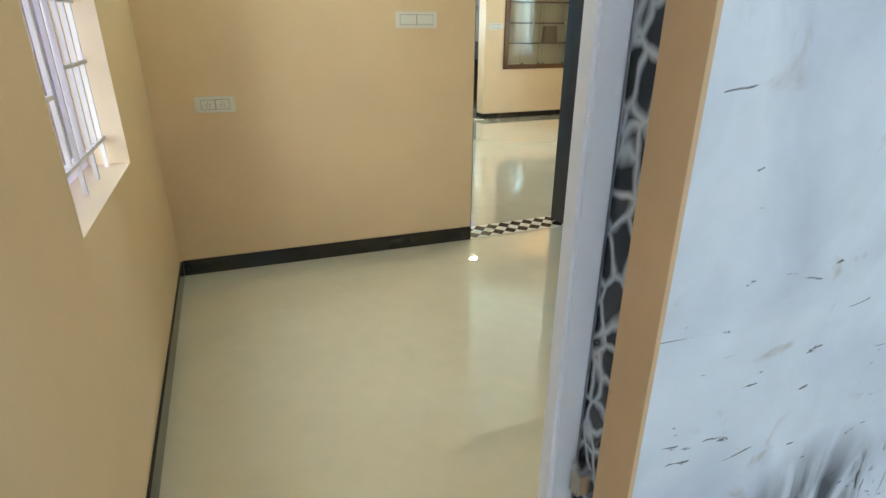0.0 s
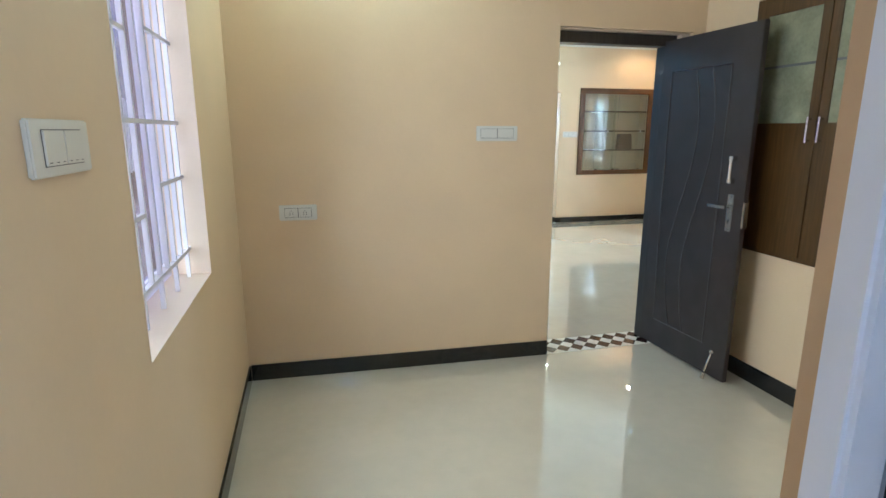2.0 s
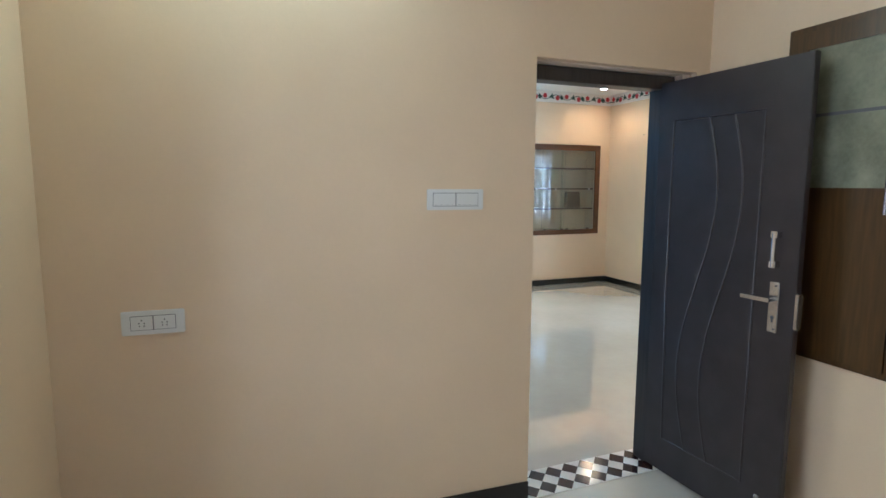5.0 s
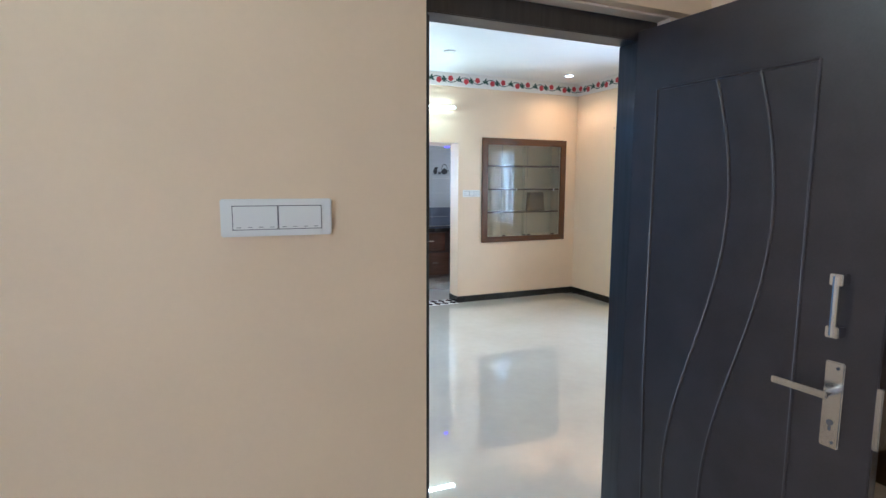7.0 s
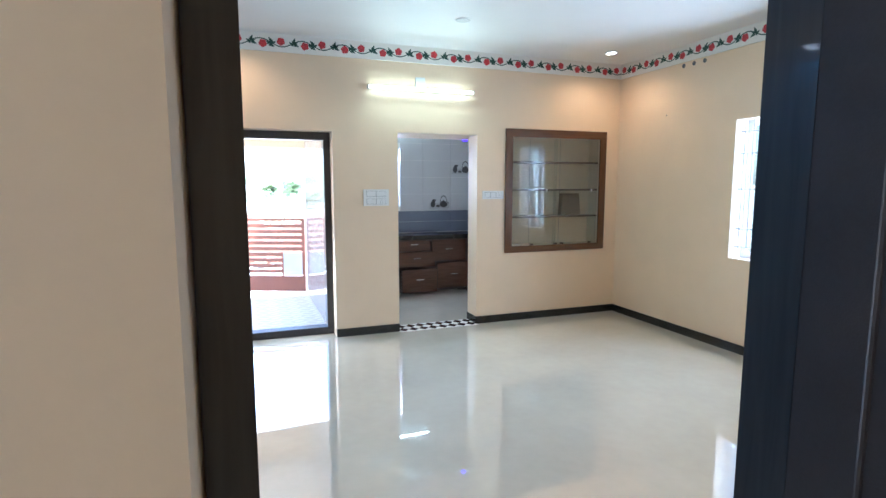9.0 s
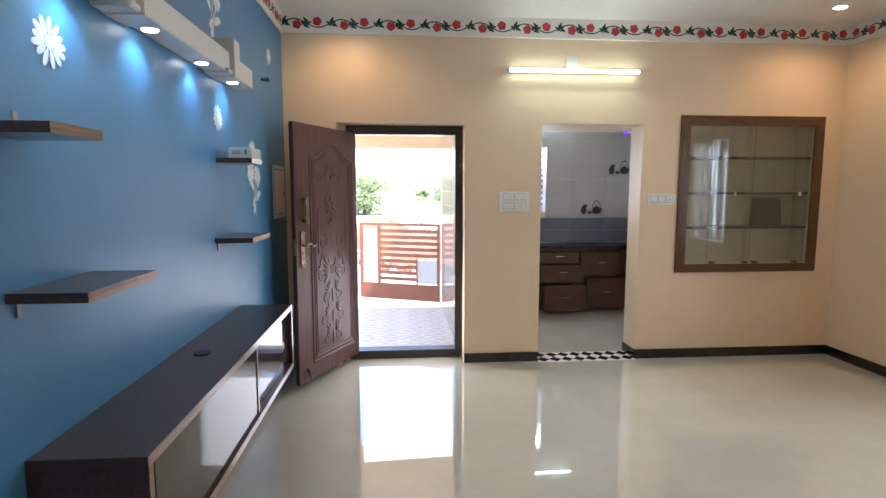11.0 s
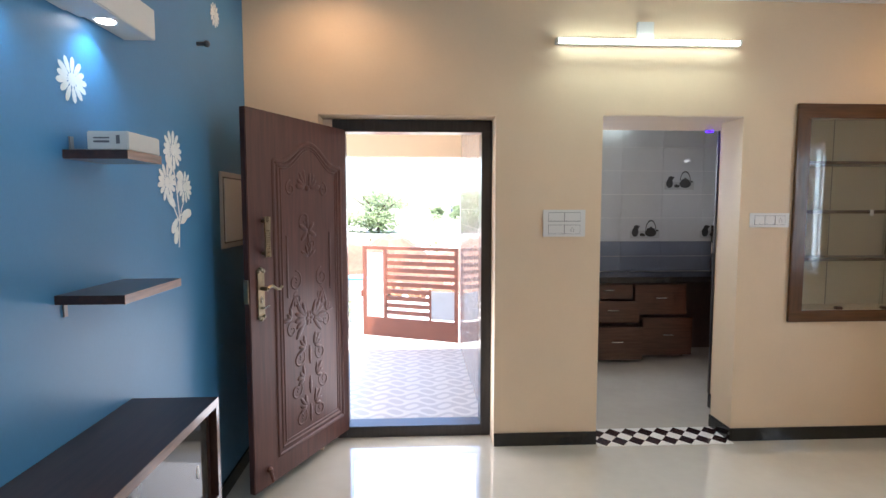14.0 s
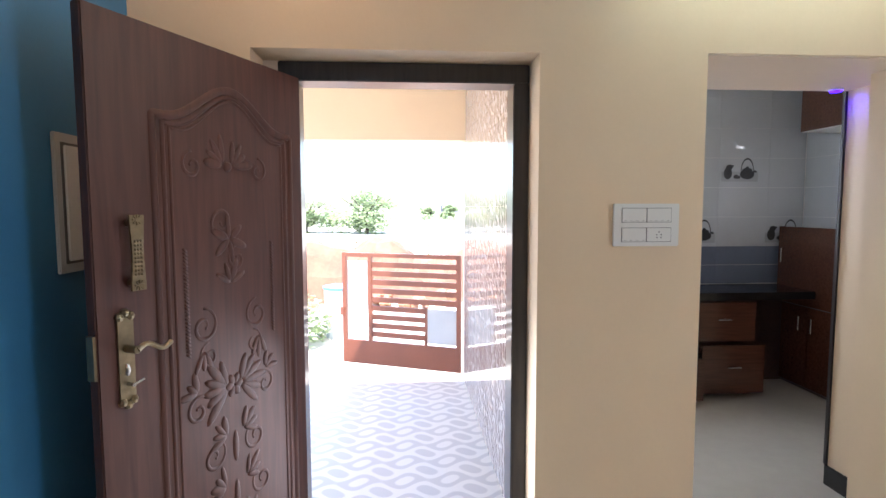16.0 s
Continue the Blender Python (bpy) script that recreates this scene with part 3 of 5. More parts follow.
for q in (-1, 1):
    spray(b, mid + q * 0.03, 0.90, 6, math.pi / 2 - q * 0.3, math.pi / 2 - q * 2.4, 0.13, 0.035)
    scroll(b, mid + q * 0.16, 0.86, 0.05, 1.2, -q, 0.8 * q + 1.5)
    spray(b, mid + q * 0.16, 0.92, 3, math.pi / 2 - q * 0.2, math.pi / 2 - q * 1.6, 0.07, 0.025)
for k in range(6):
    relief_leaf(b, mid, 0.90, 0.045, 0.03, k * math.pi / 3)
carving(b)
for zc, w in ((0.68, 0.10), (0.50, 0.13), (0.33, 0.09)):
    b = bmn()
    for q in (-1, 1):
        scroll(b, mid + q * w, zc, 0.055, 1.25, q, math.pi / 2 + q * 0.6)
        spray(b, mid + q * w * 0.4, zc + 0.05, 4, math.pi / 2 - q * 0.2, math.pi / 2 - q * 1.9, 0.085, 0.027)
    relief_leaf(b, mid, zc - 0.06, 0.12, 0.03, math.pi / 2)
    carving(b)
for x in (0.20, 0.605):
    b = bmn()
    for i in range(30):
        z = 1.05 + 0.0115 * i
        rod(b, on_main(x - 0.008, z - 0.005, -0.002), on_main(x + 0.008, z + 0.007, -0.002), 0.0055, 6)
    part("rope_moulding", b, M_MAIN, md, smooth=True)

# brass furniture
xl = 0.797
b = bmn()
for i in range(8):
    z0, z1 = 1.29 + 0.026 * i, 1.29 + 0.026 * (i + 1)
    w = 0.017 + 0.006 * abs((i + 0.5) / 4 - 1)
    slab(b, xl - w, xl + w, 0.03, 0.037, z0, z1, mainm)
for zz in (1.31, 1.475):
    rod(b, on_main(xl, zz, 0), on_main(xl, zz, 0.032), 0.01, 10)
pull = part("pull_handle", b, M_BRASS, md, "antique brass pull with studs")
b = bmn()
for i in range(9):
    for s in (-1, 0, 1):
        ball(b, on_main(xl + s * 0.009, 1.335 + 0.0115 * i, 0.038), 0.0042, seg=6)
for zz in (1.305, 1.485):
    for k in range(4):
        a = k * math.pi / 4
        slab(b, -0.015, 0.015, 0.037, 0.040, -0.002, 0.002, mainm @ Matrix.Translation((xl, 0, zz)) @ Matrix.Rotation(a, 4, "Y"))
part("studs", b, M_BRASS, pull)
b = bmn()
xl = 0.822
slab(b, xl - 0.024, xl + 0.024, 0, 0.007, 0.985, 1.215, mainm)
for zz, s in ((1.215, 1), (0.985, -1)):
    for k in (-1, 0, 1):
        ball(b, on_main(xl + k * 0.017, zz + s * (0.014 if k == 0 else 0.004), 0.004), 0.013, (1, 1, 1), 8)
plate = part("lock_plate", b, M_BRASS, md, "antique brass lock plate with scroll ends")
b = bmn()
rod(b, on_main(xl, 1.13, 0.005), on_main(xl, 1.13, 0.05), 0.011, 12)
ribbon(b, [on_main(xl - 0.11 * t, 1.13 + 0.012 * math.sin(t * 6.3), 0.05) for t in [i / 10 for i in range(11)]], 0.0075, 8)
part("lever", b, M_BRASS, plate)
b = bmn()
ball(b, on_main(xl, 1.07, 0.006), 0.014, (0.6, 0.5, 1.4), 10)
rod(b, on_main(xl, 1.03, 0.006), on_main(xl, 1.03, 0.03), 0.006, 8)
ribbon(b, [on_main(xl, 1.03, 0.028), on_main(xl - 0.03, 1.04, 0.032)], 0.004, 6)
part("key", b, M_STEEL, plate)
b = bmn()
rod(b, on_main(WM - 0.11, 0.15, 0.008), on_main(WM - 0.11, 0.09, 0.03), 0.009, 8)
ball(b, on_main(WM - 0.11, 0.15, 0.004), 0.018)
part("door_stopper", b, M_MAIN, md)
b = bmn()
slab(b, WM - 0.002, WM + 0.008, -0.03, -0.004, 1.06, 1.18, mainm)
part("latch_plate", b, M_BRASS, md)

# ---- recessed showcase in the hall wall ----
NB = 8.78
sc = thing("showcase", "recessed wall showcase with glass front, teak frame and empty shelves", "showcase")
X0, X1, Z0, Z1 = 4.753, 6.10, 0.798, 2.20
for nm, a in (("frame_top", (X0, X1, Z1 - 0.09, Z1)), ("frame_bottom", (X0, X1, Z0, Z0 + 0.075)), ("frame_side", (X0, X0 + 0.09, Z0 + 0.075, Z1 - 0.09)), ("frame_side", (X1 - 0.09, X1, Z0 + 0.075, Z1 - 0.09))):
    b = bmn()
    slab(b, a[0], a[1], LIV_Y1 - 0.022, LIV_Y1 - 0.001, a[2], a[3])
    part("frame", b, M_TEAK if "side" in nm else M_TEAK_X, sc, bevel=0.004)
M_NICHE = mat("pale_niche_lining", (0.62, 0.55, 0.42), 0.45, vary=0.04)
b = bmn()
slab(b, 4.80, 6.04, NB - 0.012, NB, 0.86, 2.14)
slab(b, 4.80, 4.806, LIV_Y1 + 0.001, NB - 0.012, 0.86, 2.14)
slab(b, 6.034, 6.04, LIV_Y1 + 0.001, NB - 0.012, 0.86, 2.14)
slab(b, 4.806, 6.034, LIV_Y1 + 0.001, NB - 0.012, 0.86, 0.868)
part("lining", b, M_NICHE, sc, "pale lining panels at the back")
b = bmn()
for x in (5.20, 5.62):
    slab(b, x - 0.002, x + 0.002, NB - 0.014, NB - 0.011, 0.868, 2.14)
part("lining_joint", b, M_PVC2, sc)
for z in (1.20, 1.515, 1.835):
    b = bmn()
    slab(b, 4.806, 6.034, LIV_Y1 + 0.05, NB - 0.014, z - 0.011, z + 0.011)
    part("shelf", b, M_LAM, sc, "dark glass shelf")
for x0, x1, yy in ((4.843, 5.44, 0.010), (5.40, 6.01, 0.020)):
    b = bmn()
    slab(b, x0, x1, LIV_Y1 + yy, LIV_Y1 + yy + 0.005, Z0 + 0.078, Z1 - 0.093)
    part("sliding_pane", b, M_SHOW, sc).visible_shadow = False
for x in (5.12, 5.44, 5.53, 5.92):
    b = bmn()
    slab(b, x - 0.022, x + 0.022, LIV_Y1 + 0.002, LIV_Y1 + 0.035, 0.873, 0.892)
    part("pane_clip", b, M_LAM, sc, "small dark pane clip", bevel=0.004)
for x in (5.30, 5.92):
    b = bmn()
    slab(b, x - 0.012, x + 0.012, LIV_Y1 + 0.002, LIV_Y1 + 0.009, 1.49, 1.53)
    part("pane_knob", b, M_PVC, sc, "white pane knob", bevel=0.003)
b = bmn()
v = slab(b, 5.58, 5.86, 8.66, 8.74, 1.2125, 1.47)
for q in v:
    if q.co.z > 1.3:
        q.co.x = 5.72 + (q.co.x - 5.72) * 0.82
tagged(new("parcel", mesh_of("parcel", b, mat("brown_parcel", (0.09, 0.06, 0.045), 0.6), 0.006)), "brown cardboard parcel standing on the showcase shelf", "parcel")


# ---- modular switch plates ----
def switch_plate(label, m, w, h, cells):
    """A white plate; cells are (x0, x1, z0, z1, kind) on its face. Local x along, y out, z up."""
    ob = thing("switch_plate", label, "switch", at=m)
    b = bmn()
    slab(b, -w / 2, w / 2, 0, 0.011, -h / 2, h / 2)
    part("plate", b, M_PVC, ob, bevel=0.003)
    for x0, x1, z0, z1, kind in cells:
        b = bmn()
        slab(b, x0 - 0.0018, x1 + 0.0018, 0.0105, 0.0118, z0 - 0.0018, z1 + 0.0018)
        part("gap", b, M_PVC2, ob)
        b = bmn()
        slab(b, x0, x1, 0.0105, 0.0145, z0, z1)
        r = part("rocker" if kind == "switch" else "socket", b, M_PVC, ob, bevel=0.001)
        b = bmn()
        cx, cz = (x0 + x1) / 2, (z0 + z1) / 2
        if kind == "socket":
            for px, pz in ((0, 0.011), (-0.009, 0), (0.009, 0), (-0.008, -0.011), (0.008, -0.011)):
                rod(b, (cx + px, 0.0142, cz + pz), (cx + px, 0.0151, cz + pz), 0.0028, 8)
            part("pin_holes", b, M_PVC2, r)
        else:
            n = max(1, round((x1 - x0) / 0.025))
            for k in range(n):
                xx = x0 + (x1 - x0) * (k + 0.5) / n
                slab(b, xx - 0.005, xx + 0.005, 0.0142, 0.0148, z0 + 0.004, z0 + 0.0055)
            part("mark", b, M_PVC2, r)
    return ob


def facing(x, y, z, turn):
    return pose(x, y, z, 0, 0, turn)


switch_plate("white two-gang switch plate on a peach wall", facing(1.532, BED_Y1 + 0.0145, 1.508, 177.9), 0.266, 0.092, [(-0.105, -0.002, -0.028, 0.028, "switch"), (0.002, 0.105, -0.028, 0.028, "switch")])
switch_plate("white twin socket plate low on a peach wall", facing(0.307, BED_Y1 + 0.0592, 1.049, 177.9), 0.218, 0.092, [(-0.076, -0.002, -0.026, 0.026, "socket"), (0.002, 0.076, -0.026, 0.026, "socket")])
switch_plate("white switch plate beside the barred window", facing(BED_L, 1.322, 1.499, -90), 0.23, 0.092, [(-0.076, -0.002, -0.028, 0.028, "switch"), (0.002, 0.076, -0.028, 0.028, "switch")])
switch_plate("white four-gang switch plate with a socket", facing(3.268, LIV_Y1, 1.445, 180), 0.27, 0.17, [(-0.10, -0.002, 0.012, 0.066, "switch"), (0.002, 0.10, 0.012, 0.066, "switch"), (-0.10, -0.002, -0.066, -0.012, "socket"), (0.002, 0.10, -0.066, -0.012, "switch")])
switch_plate("white switch and socket plate beside the showcase", facing(4.605, LIV_Y1, 1.462, 180), 0.262, 0.092, [(-0.10, -0.036, -0.028, 0.028, "socket"), (-0.032, 0.032, -0.028, 0.028, "switch"), (0.036, 0.10, -0.028, 0.028, "switch")])

# ---- tube light ----
def tube_light(label, x0, wall, z):
    """A wall tube on a wall that faces -y."""
    tl = thing("tube_light", label, "lamp")
    for nm, m, a in (("batten", M_PVC, (x0, x0 + 1.155, wall - 0.03, wall - 0.002, z - 0.015, z + 0.02)), ("holder_box", M_PVC, (x0 + 0.51, x0 + 0.61, wall - 0.03, wall - 0.002, z + 0.025, z + 0.125))):
        bm = bmn()
        slab(bm, *a)
        part(nm, bm, m, tl, bevel=0.003)
    bm = bmn()
    rod(bm, (x0 + 0.015, wall - 0.045, z), (x0 + 1.14, wall - 0.045, z), 0.014, 16)
    part("tube", bm, M_TUBE, tl, "glowing tube")
    for x in (x0 + 0.007, x0 + 1.148):
        bm = bmn()
        slab(bm, x - 0.007, x + 0.007, wall - 0.062, wall - 0.03, z - 0.018, z + 0.018)
        part("end_cap", bm, M_PVC, tl, bevel=0.003)


tube_light("lit white tube light on the wall above the doorways", 3.19, LIV_Y1, 2.555)
# unseen tube, added above view to go with that glow
tube_light("assumed lit tube light out of view high on the bedroom wall", 0.17, BED_Y1 + 0.025, 2.72)

# ---- blue wall: light box, shelves, console, distribution board ----
M_PELMET = mat("off_white_pelmet_laminate", (0.60, 0.60, 0.58), 0.4, vary=0.05)
pelmet = thing("light_pelmet", "white wall-hung light box with round downlights", "pelmet")
b = bmn()
slab(b, LIV_L + 0.001, 1.415, 4.45, 7.18, 2.135, 2.24)
part("box", b, M_PELMET, pelmet, bevel=0.003)
for y in (6.80, 5.82):
    b = bmn()
    slab(b, LIV_L + 0.001, 1.44, y - 0.05, y + 0.05, 2.12, 2.31)
    slab(b, LIV_L + 0.001, 1.43, y - 0.12, y + 0.12, 2.125, 2.15)
    part("collar", b, M_PELMET, pelmet, bevel=0.004)
for y in (6.96, 6.50, 5.98, 5.53, 5.05, 4.60):
    b = bmn()
    rod(b, (1.365, y, 2.128), (1.365, y, 2.136), 0.034, 20)
    part("lamp_ring", b, M_PVC, pelmet)
    b = bmn()
    rod(b, (1.365, y, 2.126), (1.365, y, 2.129), 0.027, 20)
    part("lamp_disc", b, M_LED, pelmet, "lit round lamp")
for y in (6.96, 6.50, 5.98, 5.53, 5.05, 4.60):
    spot("pelmet_light", (1.37, y, 2.12), 0.88, (0.55, 0.85, 1.0), 140, (1.345, y, 1.0))


def wall_shelf(label, y0, y1, x1, z, up=False):
    ob = thing("wall_shelf", label, "shelf", "shelves on the blue wall")
    b = bmn()
    slab(b, LIV_L + 0.001, x1, y0, y1, z - 0.013, z + 0.013)
    part("board", b, M_LAM, ob)
    b = bmn()
    slab(b, x1 - 0.001, x1 + 0.0015, y0, y1, z - 0.0135, z + 0.0135)
    part("edge_band", b, M_LAM_EDGE, ob, "light walnut edge band")
    for y in (y0 + 0.04, y1 - 0.05):
        b = bmn()
        s = 1 if up else -1
        lo, hi = sorted((z + s * 0.013, z + s * 0.055))
        slab(b, LIV_L + 0.001, LIV_L + 0.006, y - 0.008, y + 0.008, lo, hi)
        lo, hi = sorted((z + s * 0.0135, z + s * 0.018))
        slab(b, LIV_L + 0.001, LIV_L + 0.05, y - 0.008, y + 0.008, lo, hi)
        part("bracket", b, mat("dull_steel", (0.30, 0.30, 0.30), 0.55, 0.6), ob, "small steel bracket")


wall_shelf("small dark walnut wall shelf with brackets", 5.155, 5.37, 1.49, 1.69, True)
wall_shelf("dark walnut wall shelf with pale front edge", 5.235, 5.61, 1.50, 1.283)
wall_shelf("small dark walnut wall shelf carrying a carton", 6.81, 7.02, 1.49, 1.702, True)
wall_shelf("dark walnut wall shelf with pale front edge", 6.74, 7.11, 1.50, 1.283)
b = bmn()
slab(b, 1.365, 1.485, 6.83, 7.025, 1.7155, 1.772)
ct = tagged(new("carton", mesh_of("carton", b, mat("grey_white_carton", (0.5, 0.5, 0.48), 0.6), 0.003)), "small grey and white carton lying on a shelf", "carton")
b = bmn()
slab(b, 1.385, 1.43, 6.828, 6.8305, 1.738, 1.744)
slab(b, 1.385, 1.43, 6.828, 6.8305, 1.750, 1.754)
slab(b, 1.45, 1.46, 6.828, 6.8305, 1.735, 1.76)
part("print", b, M_PVC2, ct, "unreadable print bars")

tv = thing("television_console", "wall-hung dark walnut television console with sliding panels", "console")
Y0, Y1, XF, ZB, ZT = 5.25, 7.125, 1.61, 0.47, 0.858
b = bmn()
slab(b, LIV_L + 0.001, XF, Y0, Y1, ZT - 0.03, ZT)
part("top", b, M_LAM, tv, bevel=0.001)
b = bmn()
slab(b, LIV_L + 0.001, XF, Y0, Y1, ZB, ZB + 0.03)
part("bottom", b, M_LAM, tv)
for y in (Y0, Y1 - 0.025):
    b = bmn()
    slab(b, LIV_L + 0.001, XF, y, y + 0.025, ZB + 0.03, ZT - 0.03)
    part("end_panel", b, M_LAM, tv)
b = bmn()
slab(b, LIV_L + 0.001, LIV_L + 0.012, Y0 + 0.025, Y1 - 0.025, ZB + 0.03, ZT - 0.03)
part("back", b, M_LAM, tv)
for nm, a in (("edge_band", (Y0, Y1, ZT - 0.03, ZT)), ("edge_band", (Y0, Y1, ZB, ZB + 0.03)), ("edge_band", (Y1 - 0.025, Y1, ZB + 0.03, ZT - 0.03)), ("edge_band", (Y0, Y0 + 0.025, ZB + 0.03, ZT - 0.03))):
    b = bmn()
    slab(b, XF, XF + 0.002, *a)
    part(nm, b, M_LAM_EDGE, tv, "lighter walnut edge band")
for k, (y0, y1, x) in enumerate(((5.31, 6.36, XF - 0.022), (6.32, 7.095, XF - 0.04))):
    b = bmn()
    slab(b, x, x + 0.012, y0, y1, ZB + 0.032, ZT - 0.032)
    pn = part("sliding_panel", b, M_SLIDE, tv, "dark gloss sliding panel")
    b = bmn()
    yp = y1 - 0.10 if k else y0 + 0.07
    ball(b, (x + 0.0125, yp, 0.64), 0.024, (0.14, 0.55, 1.0), 14)
    part("finger_pull", b, M_PVC, pn, "white finger pull")
    b = bmn()
    slab(b, x + 0.0121, x + 0.016, y1 - 0.02, y1, ZB + 0.032, ZT - 0.032)
    part("stile", b, M_LAM, pn)
b = bmn()
rod(b, (1.43, 6.15, ZT), (1.43, 6.15, ZT + 0.006), 0.034, 20)
part("cable_port", b, M_BLACK, tv, "round black cable port")

db = thing("distribution_board", "white metal electrical distribution board on a blue wall", "electrical box")
b = bmn()
slab(b, LIV_L + 0.001, LIV_L + 0.012, 8.055, 8.43, 1.325, 1.735)
part("frame", b, mat("grey_enamelled_steel", (0.50, 0.50, 0.50), 0.35), db, bevel=0.003)
# dark slab drawn for the shade in the gap round the cover
b = bmn()
slab(b, LIV_L + 0.012, LIV_L + 0.0135, 8.082, 8.403, 1.352, 1.708)
part("cover_gap", b, M_PVC2, db)
b = bmn()
slab(b, LIV_L + 0.0136, LIV_L + 0.020, 8.09, 8.395, 1.36, 1.70)
part("cover", b, M_PVC, db, bevel=0.003)
b = bmn()
slab(b, LIV_L + 0.020, LIV_L + 0.025, 8.355, 8.37, 1.50, 1.53)
part("catch", b, M_PVC2, db)
hk = thing("wall_hook", "small dark hook screwed into the blue wall", "hook")
b = bmn()
rod(b, (LIV_L, 7.835, 2.316), (LIV_L + 0.045, 7.835, 2.316), 0.010, 10)
ball(b, (LIV_L + 0.045, 7.835, 2.316), 0.016)
part("peg", b, M_PVC2, hk)

# stencilled white flowers: thin painted petals standing 1 mm proud
M_STENCIL = mat("white_stencil_paint", (0.72, 0.75, 0.74), 0.5, vary=0.08, scale=20)


layer = iter(range(100000))


def petal(bm, y, z, length, width, a):
    x = LIV_L + 0.0013 + 0.00012 * (next(layer) % 23)
    pts = [(0, 0), (0.3, 0.38), (0.6, 0.5), (0.85, 0.42), (0.97, 0.2), (1.0, 0.0), (0.97, -0.2), (0.85, -0.42), (0.6, -0.5), (0.3, -0.38)]
    vs = []
    for u, w in pts:
        u, w = u * length, w * width
        vs.append(bm.verts.new((x, y + u * math.cos(a) - w * math.sin(a), z + u * math.sin(a) + w * math.cos(a))))
    bm.faces.new(vs)


def daisy(bm, y, z, r, n=13):
    for k in range(n):
        a = 2 * math.pi * k / n + 0.1 * math.sin(k * 5.3)
        petal(bm, y + 0.2 * r * math.cos(a), z + 0.2 * r * math.sin(a), r * (0.84 + 0.06 * math.cos(k * 2.7)), r * 0.30, a)
    v = bmesh.ops.create_circle(bm, cap_ends=True, segments=14, radius=r * 0.30)["verts"]
    bmesh.ops.transform(bm, matrix=Matrix.Translation((LIV_L + 0.0042, y, z)) @ Matrix.Rotation(math.pi / 2, 4, "Y"), verts=v)


def stem(bm, pts, w=0.007):
    for (y0, z0), (y1, z1) in zip(pts, pts[1:]):
        d = Vector((0, y1 - y0, z1 - z0)).normalized()
        n = Vector((0, -d.z, d.y)) * w / 2
        a, c = Vector((LIV_L + 0.0011, y0, z0)), Vector((LIV_L + 0.0011, y1, z1))
        bm.faces.new([bm.verts.new(p) for p in (a - n, c - n, c + n, a + n)])


def bouquet(y, z, s=1.0):
    bm = bmn()
    daisy(bm, y - 0.03 * s, z + 0.15 * s, 0.088 * s)
    daisy(bm, y - 0.10 * s, z + 0.00 * s, 0.084 * s)
    daisy(bm, y + 0.085 * s, z - 0.015 * s, 0.075 * s)
    stem(bm, [(y - 0.03 * s, z + 0.08 * s), (y + 0.0 * s, z - 0.03 * s), (y + 0.02 * s, z - 0.15 * s), (y + 0.005 * s, z - 0.30 * s)], 0.012 * s)
    stem(bm, [(y - 0.09 * s, z - 0.06 * s), (y - 0.03 * s, z - 0.12 * s), (y + 0.015 * s, z - 0.18 * s)], 0.009 * s)
    stem(bm, [(y + 0.08 * s, z - 0.07 * s), (y + 0.04 * s, z - 0.13 * s), (y + 0.015 * s, z - 0.2 * s)], 0.009 * s)
    for dy, dz, a, l in ((0.03, -0.15, 0.1, 0.12), (0.02, -0.19, 0.5, 0.09), (-0.02, -0.11, 2.6, 0.09), (0.0, -0.16, 3.9, 0.10), (0.0, -0.05, 1.1, 0.09), (-0.01, 0.03, 0.2, 0.07), (-0.04, 0.06, 2.4, 0.09), (0.0, -0.2, 4.3, 0.09)):
        petal(bm, y + dy * s, z + dz * s, l * s, 0.045 * s, a)
    return tagged(new("stencil_flower", mesh_of("stencil_flower", bm, M_STENCIL)), "white stencilled bouquet of daisies on a blue wall", "wall stencil", "stencilled flowers")


bouquet(7.555, 1.65, 0.92)
bouquet(6.86, 2.56, 0.8)
for y, z, r in ((6.87, 1.928, 0.068), (8.07, 2.528, 0.06), (5.483, 1.954, 0.07)):
    bm = bmn()
    daisy(bm, y, z, r)
    tagged(new("stencil_flower", mesh_of("stencil_flower", bm, M_STENCIL)), "single white stencilled daisy on a blue wall", "wall stencil", "stencilled flowers")

# ---- painted rose border under the hall ceiling ----
M_ROSE = mat("painted_red_roses", (0.52, 0.04, 0.05), 0.5, vary=0.35, scale=60)
M_LEAF = mat("painted_dark_green_vine", (0.02, 0.075, 0.055), 0.5, vary=0.3, scale=40)
M_BORDER = mat("white_border_band", (0.80, 0.78, 0.72), 0.5, vary=0.03)


